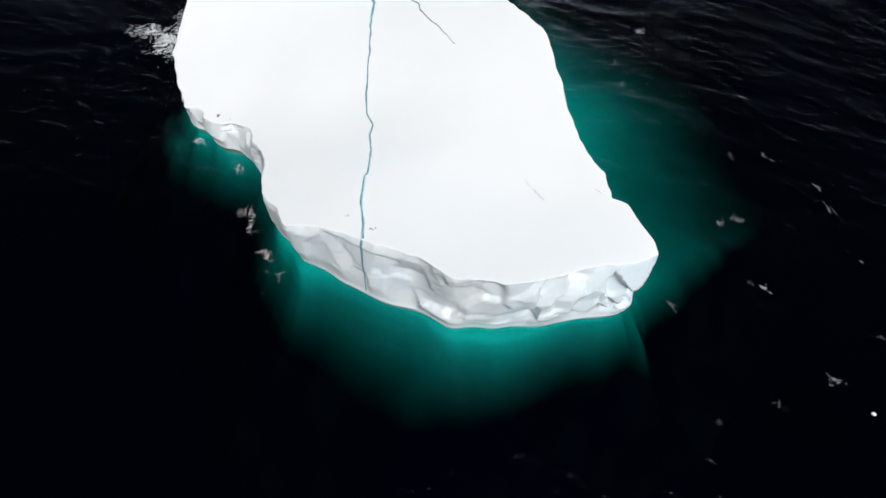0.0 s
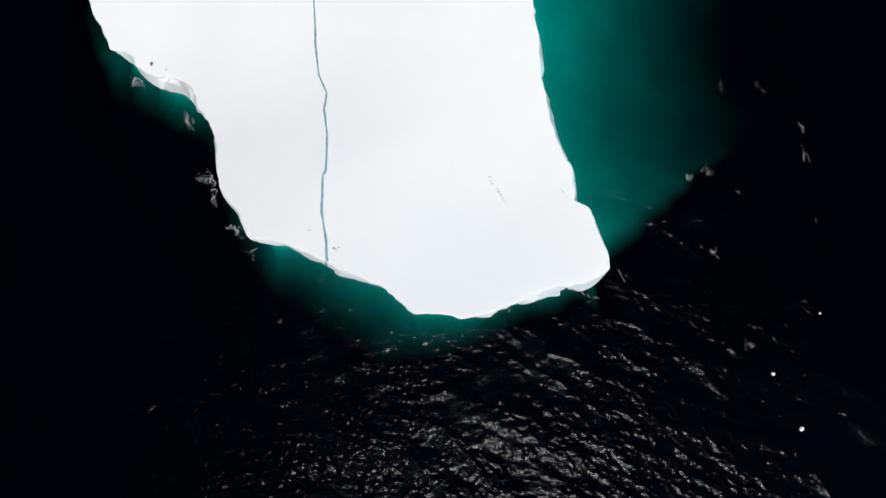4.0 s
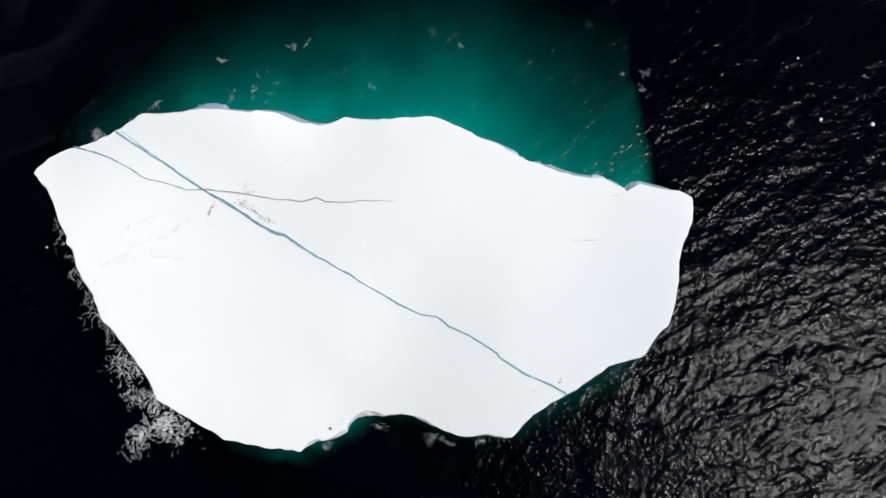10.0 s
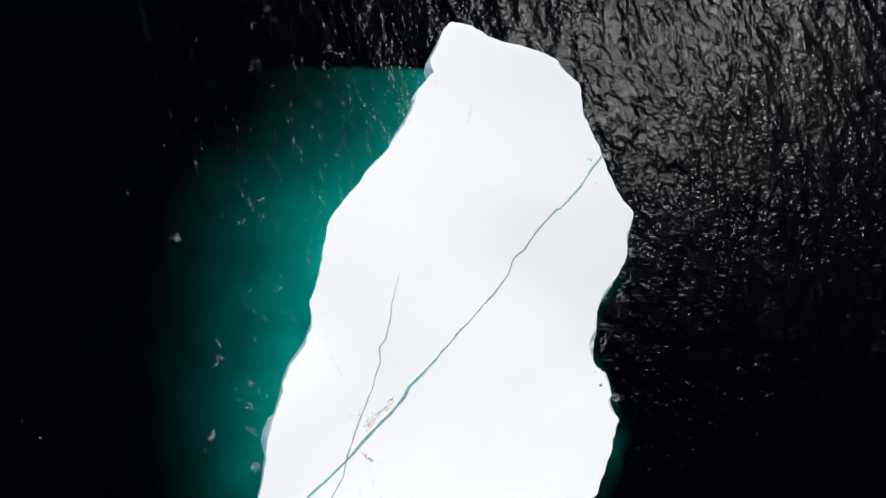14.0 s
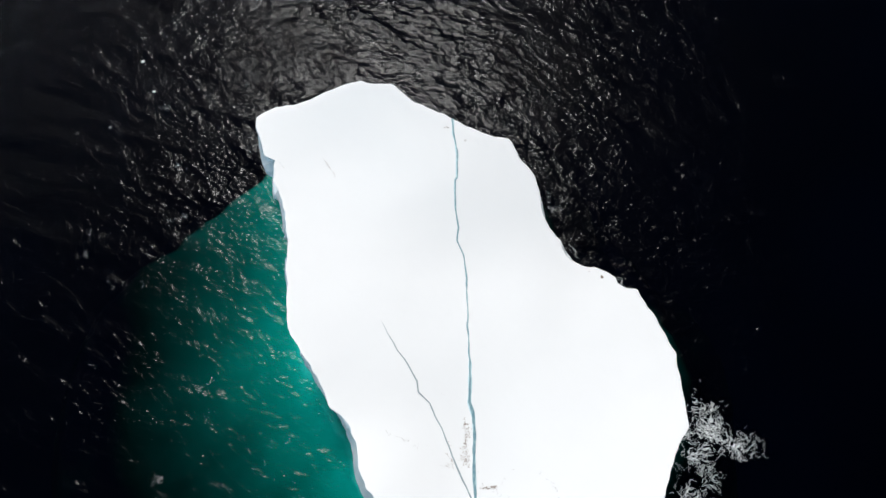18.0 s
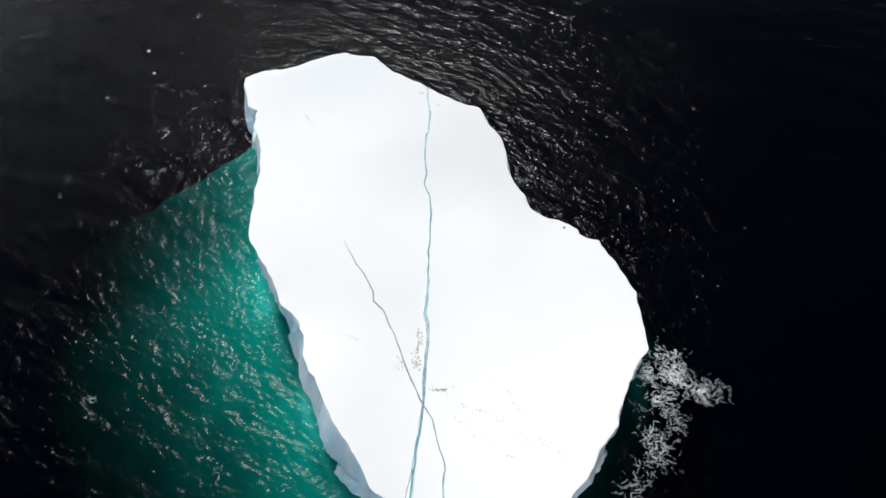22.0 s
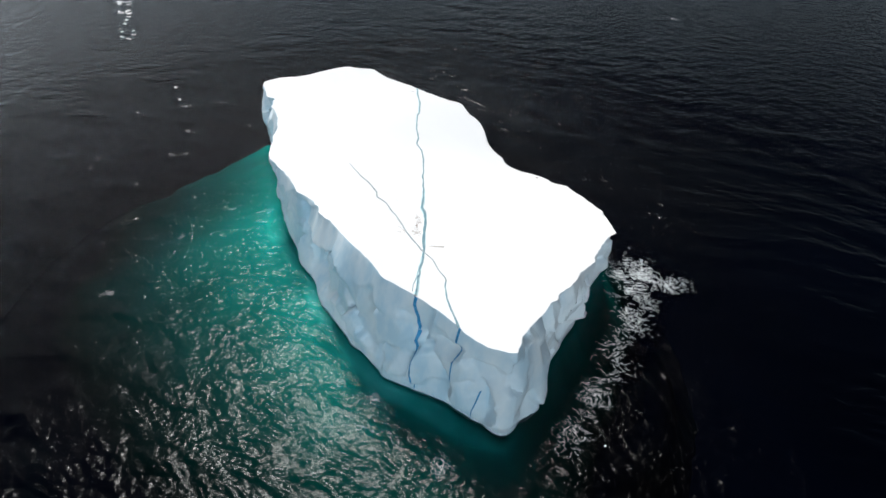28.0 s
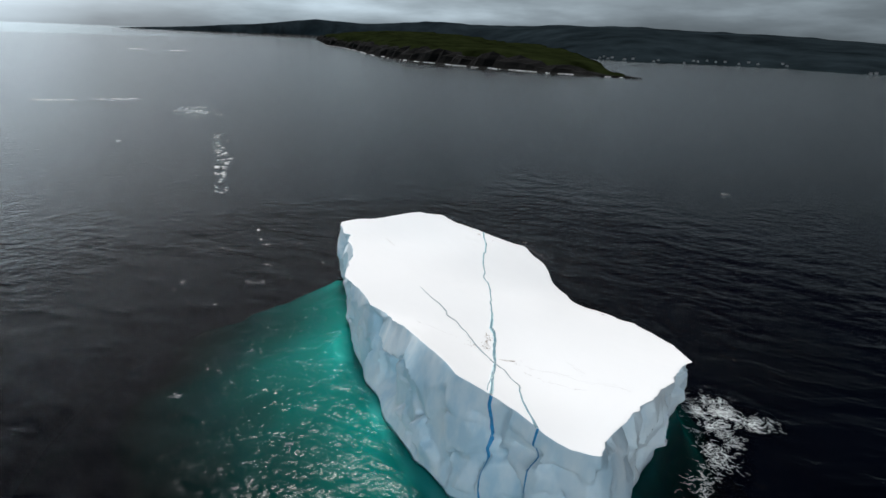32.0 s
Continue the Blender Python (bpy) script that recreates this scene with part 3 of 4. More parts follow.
# ------------------------------------------------------------------ veins, dirt
VEIN_MAIN = [(-48.8, 23.6), (-45.9, 21.5), (-42.6, 19.2), (-37.5, 15.5), (-31.9, 12.0), (-27.4, 9.0), (-25.3, 8.4), (-21.2, 5.6), (-16.5, 2.9), (-11.1, -0.6),
             (-8.7, -2.0), (-4.6, -4.1), (-1.9, -4.6), (0.0, -6.0), (3.1, -7.4), (7.2, -10.1), (7.5, -10.7), (11.6, -13.3), (15.1, -14.8), (17.2, -16.0)]
VEIN_FORK = [(-55.5, 21.6), (-52.5, 20.8), (-50.2, 19.9), (-47.5, 18.4), (-46.4, 17.5)]
VEIN_CROSS = [(-46.4, 17.5), (-45.4, 17.0), (-42.3, 16.2), (-39.7, 15.3), (-37.5, 15.5), (-31.9, 14.8), (-30.2, 14.6), (-26.3, 13.7), (-24.5, 13.7), (-22.3, 13.4),
              (-20.1, 14.0), (-18.6, 13.3), (-14.8, 13.1), (-13.2, 13.4), (-8.0, 13.2)]
VEIN_TWIN = [(-48.0, 23.6), (-46.6, 22.5), (-44.0, 20.5), (-42.8, 19.4)]


def walked(ctrl, step, jitter, seed):
    """A polyline at even steps, wandering a little to both sides."""
    ctrl = np.array(ctrl, float)
    out = []
    for a, b in zip(ctrl[:-1], ctrl[1:]):
        n = max(1, int(np.linalg.norm(b - a) / step))
        out += [a + (b - a) * k / n for k in range(n)]
    out = np.array(out + [ctrl[-1]])
    t = np.gradient(out, axis=0)
    side = np.stack([-t[:, 1], t[:, 0]], -1) / (np.linalg.norm(t, axis=1)[:, None] + 1e-9)
    s = np.arange(len(out)) * step
    return out + side * (jitter * value_noise(s, 0 * s, seed, 1.4))[:, None], side, s


def surface_vein(name, ctrl, widths, seed, label, mat=VEIN, low=0.0):
    """A vein of clear ice in the plateau: a shallow trough with low shoulders."""
    p, side, s = walked(ctrl, 0.3, 0.09, seed)
    w = 0.58 * np.interp(s / s[-1], *np.array(widths).T) * (1 + 0.3 * value_noise(s, 0 * s, seed + 1, 1.1))
    rows = []
    for off, lift in ((-0.62, -0.10), (-0.5, 0.045), (-0.2, 0.03), (0.0, 0.024), (0.2, 0.03), (0.5, 0.045), (0.62, -0.10)):
        q = p + side * (w * off)[:, None]
        z = top_height(q[:, 0], q[:, 1]) + 0.10 * fractal(q[:, 0], q[:, 1], 21, 9.0) + lift + 0.05 - low
        rows.append(np.column_stack([q, z]))
    me = mesh_of(name, np.concatenate(rows), grid_faces(len(rows), len(p), flip=True), mat)
    part(name, me, BERG, label)


surface_vein("main_vein", VEIN_MAIN, [(0, 0.30), (0.1, 0.42), (0.2, 0.55), (0.34, 0.60), (0.42, 0.40), (0.7, 0.34), (1, 0.32)], 61, "long blue ice vein")
PALE_ICE = plain_material("pale_blue_ice", (0.58, 0.77, 0.82), 0.5, 0.14, 0.9)
surface_vein("vein_margin", VEIN_MAIN[:9], [(0, 0.75), (0.3, 0.55), (0.6, 0.62), (0.8, 0.95), (1, 0.1)], 68, "pale blue ice beside the vein", PALE_ICE, 0.03)
surface_vein("south_vein_margin", VEIN_MAIN[13:], [(0, 0.1), (0.35, 0.5), (1, 0.62)], 69, "pale blue ice beside the vein", PALE_ICE, 0.03)
CRACK = plain_material("grey_crack_ice", (0.30, 0.37, 0.40), 0.6, 0.3, 1.5)
surface_vein("forked_vein", VEIN_FORK, [(0, 0.34), (0.7, 0.26), (1, 0.22)], 63, "thin grey-blue ice vein")
surface_vein("cross_vein", VEIN_CROSS, [(0, 0.20), (0.12, 0.24), (0.4, 0.32), (0.8, 0.24), (1, 0.05)], 65, "thin grey-brown crack in the ice", CRACK)
surface_vein("twin_vein", VEIN_TWIN, [(0, 0.15), (0.5, 0.12), (1, 0.05)], 67, "hairline ice vein")


DEEP_VEIN = plain_material("deep_blue_ice", (0.04, 0.27, 0.52), 0.3, 0.35, 1.2)


def cliff_vein(name, at, top_row, bottom_row, width, drift, seed, label, mat=DEEP_VEIN):
    """A vein that runs down a cliff from the rim, standing a hand's width proud of the face."""
    j = int(np.argmin(np.linalg.norm(RIM - np.array(at), axis=1)))
    n = len(RIM)
    verts, cnt = [], 0
    tall = list(range(int(top_row * TIERS), int(bottom_row * TIERS)))
    for k, row in enumerate(tall):
        f = k / max(1, len(tall) - 1)
        c = j + drift * f + 0.14 * float(value_noise(np.array(float(row)), np.array(0.0), seed, 6.0))
        w = width * (1 - 0.7 * f) / STEP
        for q, lift in ((-0.6, -0.08), (-0.3, 0.07), (0.0, 0.05), (0.3, 0.07), (0.6, -0.08)):
            u = c + q * w
            i = int(math.floor(u))
            a, b = CLIFF_GRID[row, i % n], CLIFF_GRID[row, (i + 1) % n]
            pt = a + (b - a) * (u - i)
            verts.append((pt[0] + OUT_SOFT[j % n][0] * lift, pt[1] + OUT_SOFT[j % n][1] * lift, pt[2]))
    part(name, mesh_of(name, verts, grid_faces(len(tall), 5), mat), BERG, label)


cliff_vein("north_cliff_vein", (-48.8, 23.6), 0, 0.88, 0.50, -1.0, 71, "deep blue vein down the cliff")
cliff_vein("tip_cliff_vein", (-55.5, 21.6), 0, 0.5, 0.40, 0.5, 73, "blue vein down the cliff")
cliff_vein("tip_cliff_crack", (-58.6, 20.4), 0.5, 0.96, 0.24, 4.0, 75, "dark thin crack")
cliff_vein("south_cliff_vein", (17.2, -16.0), 0, 0.80, 0.46, 0.0, 77, "pale blue vein down the cliff", VEIN)


def lump(r, size, flat):
    """A small irregular stone-like lump: eight-sided, two rings."""
    v, n = [], 7
    for k, (rr, zz) in enumerate(((1.0, 0.0), (0.75, 0.6), (0.0, 0.9))):
        for a in range(n if rr else 1):
            t = 6.283 * a / n
            q = size * rr * r.uniform(0.6, 1.3)
            v.append((q * math.cos(t), q * math.sin(t), size * flat * zz))
    f = [(a, (a + 1) % n, n + (a + 1) % n, n + a) for a in range(n)] + [(n + a, n + (a + 1) % n, 2 * n) for a in range(n)]
    return v, f


DIRT = plain_material("windblown_dirt", (0.27, 0.21, 0.17), 0.95, 0.4, 3.0)


def dirt_patch(name, spots, seed, label, mat=DIRT):
    """Grit blown onto the snow, in loose spots: x, y, spread along, spread across, turn, count, grain."""
    r = np.random.default_rng(seed)
    verts, faces = [], []
    for x, y, a, b, turn, count, grain in spots:
        for _ in range(count):
            u, v = r.normal(0, a / 2), r.normal(0, b / 2)
            c, sn = math.cos(radians(turn)), math.sin(radians(turn))
            px, py = x + u * c - v * sn, y + u * sn + v * c
            lv, lf = lump(r, 0.95 * grain * r.uniform(0.4, 1.4), 0.25)
            base = len(verts)
            pz = float(top_height(px, py) + 0.10 * fractal(np.array(px), np.array(py), 21, 9.0)) - 0.005
            verts += [(px + q[0], py + q[1], pz + q[2]) for q in lv]
            faces += [tuple(base + k for k in g) for g in lf]
    tagged(new(name, mesh_of(name, verts, faces, mat)), label, "dirt", kind="stuff")


dirt_patch("dirt_by_vein", [(-31.4, 13.2, 1.2, 0.9, 20, 46, 0.07), (-30.2, 12.4, 1.6, 0.5, -30, 30, 0.08), (-28.6, 11.0, 1.4, 0.5, -35, 34, 0.09), (-31.3, 15.4, 1.4, 0.5, 60, 22, 0.06),
                            (-30.6, 16.5, 0.8, 0.6, 60, 14, 0.05)], 81, "brown grit strewn on snow beside the blue vein")
FAINT_DIRT = plain_material("thin_grey_dirt", (0.38, 0.36, 0.35), 0.95, 0.2, 3.0)
STREAKS = [[(-35.9, 13.3), (-37.1, 11.7), (-40.7, 10.7), (-42.6, 8.7), (-47.9, 6.7), (-50.1, 4.3)], [(-39.7, 12.8), (-44.0, 11.7), (-47.3, 10.2), (-50.7, 8.3)], [(-37.0, 11.6), (-36.7, 10.0), (-36.4, 8.3)], [(-45.6, 5.4), (-41.8, 4.9), (-38.6, 5.3)], [(-52.6, 3.5), (-50.0, 4.9), (-47.5, 5.3)], [(-22.9, 20.8), (-25.7, 18.4), (-28.8, 16.4)]]


def streak_spots():
    """Thin broken streaks of blown dirt, fading to their ends."""
    r = np.random.default_rng(88)
    spots = []
    for k, line in enumerate(STREAKS):
        p, _, s = walked(line, 0.5, 0.3, 120 + k)
        for q, f in zip(p, s / s[-1]):
            if r.uniform() < 0.75:
                spots.append((q[0], q[1], 0.55, 0.16, r.uniform(0, 180), int(5 + 7 * (1 - f)), 0.045))
    return spots


dirt_patch("dirt_streaks", streak_spots(), 82, "faint grey dirt streaks branching over the snow", FAINT_DIRT)
dirt_patch("dirt_clumps", [(-31.8, 13.4, 0.8, 0.7, 0, 22, 0.09), (-29.5, 11.9, 1.0, 0.3, -35, 18, 0.08), (-27.5, 10.7, 0.8, 0.25, -30, 14, 0.07), (-30.5, 15.0, 1.3, 0.25, -8, 20, 0.07), (-28.4, 14.1, 0.9, 0.2, -10, 12, 0.06), (-36.5, 12.5, 0.25, 1.0, -30, 26, 0.10)], 85, "dark brown clumps of dirt beside the crossing veins")
dirt_patch("dirt_scratch", [(21.0, 6.9, 1.8, 0.12, 2, 34, 0.06), (22.6, 6.9, 0.7, 0.25, 2, 12, 0.06), (19.4, 7.1, 1.0, 0.1, 4, 8, 0.04)], 83, "brown scratch of dirt in the snow")
dirt_patch("dirt_specks", [(-19.4, -22.2, 0.22, 0.3, 0, 9, 0.13), (16.3, -14.2, 0.25, 0.25, 0, 5, 0.10), (12.6, -15.8, 0.5, 0.2, 0, 5, 0.08), (-17.5, -21.0, 0.2, 0.2, 0, 3, 0.07), (-21.6, 11.4, 1.4, 0.4, 40, 8, 0.04)], 84,
           "dark dirt specks near the plateau's edge")


# ------------------------------------------------------------------ floating ice and foam
def ice_chunk(x, y, size, seed):
    r = np.random.default_rng(seed)
    bm = bmesh.new()
    bmesh.ops.create_icosphere(bm, subdivisions=2, radius=size)
    for v in bm.verts:
        k = 1 + 0.35 * noise.noise(v.co * (1.6 / size) + Vector((seed, 0, 0)))
        v.co = Vector((v.co.x * k * 1.25, v.co.y * k, v.co.z * k * 0.6))
    me = bpy.data.meshes.new("ice_chunk")
    bm.to_mesh(me)
    bm.free()
    me.materials.append(SNOW)
    ob = new("ice_chunk", me)
    ob.location, ob.rotation_euler = (x, y, 0.08), (0, 0, r.uniform(0, 6))
    tagged(ob, "small white lump of ice floating in the sea", "ice", "floating ice lumps")


for k, (x, y, size) in enumerate([(64.3, 28.1, 0.24), (73.0, 27.1, 0.3), (61.0, 39.0, 0.17), (-70.0, 8.0, 0.15)]):
    ice_chunk(x, y, size, 11 + k)


def foam_patch(name, blobs, seed, label, grain=0.16, lush=2.2, cell=1.0):
    """Lacy foam: many small ragged flakes gathered along the threads of a noise, lying on the waves.
    Blobs: x, y, half length, half width, turn, flakes."""
    r = np.random.default_rng(seed)
    px, py, sz = [], [], []
    for x, y, a, b, turn, count in blobs:
        count = int(count * lush)
        m = count * 6
        rad, th = np.sqrt(r.uniform(0, 1, m)), r.uniform(0, 6.283, m)
        u, v = a * rad * np.cos(th), b * rad * np.sin(th)
        c, sn = math.cos(radians(turn)), math.sin(radians(turn))
        qx, qy = x + u * c - v * sn, y + u * sn + v * c
        thread = np.abs(fractal(qx, qy, seed + 1, 1.5 * cell, 5, 0.8)) + 0.30 * value_noise(qx, qy, seed + 7, 2.6 * cell) + 0.75 * rad ** 2 * (0.6 + 0.6 * value_noise(qx, qy, seed + 5, 3.5))
        pick = np.argsort(thread + r.uniform(0, 0.3, m))[:count]
        px.append(qx[pick]), py.append(qy[pick]), sz.append(grain * r.uniform(0.35, 1.25, count))
    px, py, sz = map(np.concatenate, (px, py, sz))
    n, k = len(px), 6
    t = np.linspace(0, 6.283, k, endpoint=False)[None] + r.uniform(0, 1, (n, 1))
    rr = sz[:, None] * r.uniform(0.45, 1.35, (n, k))
    long, turn = r.uniform(1.0, 2.4, (n, 1)), r.uniform(0, 3.14, (n, 1))
    u, v = rr * np.cos(t) * long, rr * np.sin(t)
    x = px[:, None] + u * np.cos(turn) - v * np.sin(turn)
    y = py[:, None] + u * np.sin(turn) + v * np.cos(turn)
    zc = wave_height(px, py, 0.52) + 0.05 + r.uniform(0, 0.02, n)
    rim_z = wave_height(x.ravel(), y.ravel(), 0.52).reshape(n, k) + 0.012
    verts = np.concatenate([np.stack([x, y, rim_z], -1).reshape(-1, 3), np.stack([px, py, zc], -1)])
    faces = [(i * k + a, i * k + (a + 1) % k, n * k + i) for i in range(n) for a in range(k)]
    tagged(new(name, mesh_of(name, verts, faces, FOAM)), label, "foam", kind="stuff")


def foam_lace(name, blobs, seed, label, lush=1.0, thick=1.0):
    """Foam drawn out into threads that curl with the water, thickest in the middle of each blob.
    Blobs: x, y, half length, half width, turn, threads."""
    r = np.random.default_rng(seed)
    px, py = [], []
    for x, y, a, b, turn, count in blobs:
        m = int(count * lush * 4) + 4
        u, v = r.normal(0, 0.5, m) * a, r.normal(0, 0.5, m) * b
        c, sn = math.cos(radians(turn)), math.sin(radians(turn))
        qx, qy = x + u * c - v * sn, y + u * sn + v * c
        ragged = 0.7 * fractal(qx, qy, seed + 1, 2.6, 4, 0.7) + r.uniform(-0.7, 0.7, m) - 0.35 * ((u / a) ** 2 + (v / b) ** 2)
        pick = np.argsort(-ragged)[: m // 4]
        px.append(qx[pick]), py.append(qy[pick])
    px, py = np.concatenate(px), np.concatenate(py)
    n, steps = len(px), 8
    pace = r.uniform(0.05, 0.20, n)
    wide = thick * r.uniform(0.006, 0.022, n)
    rows = []
    for k in range(steps):
        e = 0.06
        gx = fractal(px + e, py, seed + 3, 1.3, 3, 0.55) - fractal(px - e, py, seed + 3, 1.3, 3, 0.55)
        gy = fractal(px, py + e, seed + 3, 1.3, 3, 0.55) - fractal(px, py - e, seed + 3, 1.3, 3, 0.55)
        g = np.hypot(gx, gy) + 1e-6
        tx, ty = -gy / g, gx / g
        w = wide * (0.35 + math.sin(math.pi * (k + 0.5) / steps)) * r.uniform(0.6, 1.3, n)
        z = wave_height(px, py, 0.24) + 0.05
        rows.append(np.stack([np.stack([px - ty * w, py + tx * w, z], -1), np.stack([px, py, z + 0.02], -1), np.stack([px + ty * w, py - tx * w, z], -1)], 1))
        px, py = px + tx * pace, py + ty * pace
    verts = np.stack(rows, 1).reshape(-1, 3)
    faces = [(i * steps * 3 + k * 3 + q, i * steps * 3 + k * 3 + q + 1, i * steps * 3 + k * 3 + q + 4, i * steps * 3 + k * 3 + q + 3) for i in range(n) for k in range(steps - 1) for q in (0, 1)]
    tagged(new(name, mesh_of(name, verts, faces, FOAM)), label, "foam", kind="stuff")


foam_lace("surf_foam", [(-48.2, -20.6, 5.8, 4.0, 120, 1900), (-53.0, -25.0, 3.6, 2.4, 60, 380), (-54.5, -14.0, 6.0, 3.4, 115, 520), (-59.3, -6.0, 6.0, 3.2, 110, 300), (-63.0, 3.0, 6.0, 3.0, 105, 280), (-66.5, 11.0, 5.0, 2.6, 100, 170)],
          101, "lacy white surf washing along the ice cliff", 0.72, 0.8)
foam_lace("cove_foam", [(-3.0, -24.8, 1.7, 1.0, 30, 150), (-1.0, -25.6, 1.4, 0.5, 0, 60), (-20.8, -26.3, 1.2, 0.9, 60, 110), (-11.8, -23.2, 1.7, 0.6, 10, 80), (4.6, -25.6, 1.7, 0.7, 10, 130), (9.0, -25.5, 1.0, 0.4, 30, 26)],
           102, "thin foam at the foot of the cove", 0.3, 0.4)
foam_lace("north_foam", [(-48.4, 29.4, 1.8, 0.7, 30, 420), (-51.8, 32.4, 1.4, 0.9, 20, 110), (-43.4, 32.0, 2.2, 0.8, 100, 160), (-38.0, 34.0, 2.0, 0.5, 60, 60), (-61.5, 27.6, 2.2, 1.3, 20, 620), (-39.6, 40.5, 0.8, 0.5, 0, 130), (-55.0, 30.0, 3.0, 0.6, 30, 90),
                          (-34.0, 35.1, 1.2, 0.4, 80, 40), (-26.8, 42.4, 2.4, 0.3, 150, 80), (-24.2, 43.7, 1.4, 0.9, 60, 60), (-7.1, 56.1, 1.5, 0.8, 20, 110), (3.0, 42.4, 0.8, 0.6, 0, 40), (-2.2, 45.5, 1.2, 0.4, 70, 40),
                          (-30.0, 37.0, 6.0, 3.0, 60, 90), (-15.0, 38.0, 8.0, 4.0, 40, 70)], 103, "scattered foam flecks on turquoise water", 0.16, 0.5)
foam_lace("open_sea_foam", [(33.6, 34.1, 0.9, 0.7, 40, 60), (35.2, 36.9, 1.1, 0.7, 10, 80), (37.0, 52.6, 1.2, 0.4, 60, 40), (40.5, 50.5, 1.2, 0.9, 30, 60), (59.2, 27.6, 1.3, 1.0, 20, 100), (40.0, 17.4, 0.6, 0.4, 0, 34),
                             (44.2, 30.3, 1.9, 0.7, 20, 110), (48.7, 46.3, 1.0, 0.3, 10, 24), (57.7, 18.8, 0.9, 0.4, 20, 26), (55.0, 10.9, 0.9, 0.3, 0, 20), (58.1, 38.4, 0.6, 0.5, 0, 20), (15.8, 58.4, 0.9, 0.5, 30, 24),
                             (28.2, 51.0, 1.0, 0.4, 0, 20), (25.2, 45.6, 0.9, 0.4, 0, 24), (53.0, -154.4, 2.6, 0.9, 20, 90)], 104, "small white foam flecks on open sea", 0.14, 0.45)
def drift_blobs():
    """Small torn patches strung along a wandering line of drift, and two windrows beyond it."""
    r = np.random.default_rng(15)
    line = [(120, 31), (140, 28), (158, 26), (176, 22), (198, 19), (222, 17), (250, 15.5)]
    blobs = []
    for x in np.sort(r.uniform(118, 252, 46)):
        y = float(np.interp(x, *np.array(line).T)) + r.normal(0, 1.5)
        heavy = math.exp(-((x - 175) / 34) ** 2)
        blobs.append((x, y, r.uniform(0.8, 2.4), r.uniform(0.5, 1.0 + 2.4 * heavy), r.uniform(-20, 20), int(10 + 46 * heavy * r.uniform(0.3, 1.4))))
    for _ in range(34):
        blobs.append((352 + r.normal(0, 15), 12 + r.normal(0, 6.5), r.uniform(2, 5), r.uniform(0.8, 3.6), r.uniform(-20, 20), r.integers(14, 50)))
    for _ in range(30):
        blobs.append((436 + r.normal(0, 4), r.uniform(42, 120), r.uniform(1, 3), r.uniform(2, 8), r.uniform(-8, 8), r.integers(40, 120)))
    return blobs + [(240, 62, 2, 1.5, 20, 40)]


foam_patch("drift_foam", drift_blobs(), 105, "long drifting streak of sea foam", 0.15, 2.0, 3.0)
foam_patch("far_drift_foam", [(1485, 11, 18, 26, 0, 200), (1438, -68, 16, 22, 0, 200)], 106, "faint far streaks of foam", 0.9)

# ------------------------------------------------------------------ the coast
def shore_foam():
    """A broken line of surf along the headland's rocks."""
    p, side, d = walked(SHORE, 14.0, 9.0, 111)
    side = -side
    r = np.random.default_rng(141)
    verts, faces = [], []
    for k in range(len(p) - 1):
        if r.uniform() < 0.35 or d[k] > 2600:
            continue
        # torn flecks of each breaker
        for f in r.uniform(0, 1, 9):
            q = p[k] + (p[k + 1] - p[k]) * f - side[k] * r.uniform(3.0, 9.0)
            along, deep = (p[k + 1] - p[k]) / 14.0 * r.uniform(0.8, 3.2), side[k] * r.uniform(0.3, 1.4)
            m = len(verts)
            verts += [(*(q - along - 0.2 * deep), 0.25), (*(q - 0.4 * along - deep), 0.25), (*(q + along), 0.3), (*(q + 0.3 * along + deep), 0.8), (*(q - 0.6 * along + 0.7 * deep), 0.7)]
            faces.append((m, m + 1, m + 2, m + 3, m + 4))
    tagged(new("shore_surf", mesh_of("shore_surf", verts, faces, FOAM)), "white surf breaking on the headland's rocks", "foam", kind="stuff")


GRASS = plain_material("coastal_heath", (0.012, 0.016, 0.006), 0.95, 0.6, 0.018, 0.8, 3.0, 0.0)
ROCK = plain_material("dark_shore_rock", (0.003, 0.003, 0.003), 0.9, 0.5, 0.06, 0.8, 2.0, 0.05)
FOREST = plain_material("far_spruce_hills", (0.015, 0.022, 0.026), 1.0, 0.5, 0.006, 0.5, 8.0, 0.0)
WALLS = plain_material("white_clapboard", (0.22, 0.23, 0.23), 0.7, 0.05, 1.0)
ROOFS = plain_material("grey_shingles", (0.10, 0.10, 0.11), 0.9, 0.2, 1.0)

# the headland's shore, from its near point out to sea
SHORE = [(686, -700), (735, -655), (800, -625), (870, -592), (960, -562), (1080, -535), (1227, -518), (1420, -540), (1700, -600), (2060, -680), (2350, -700), (2700, -800), (3100, -900), (3400, -960)]


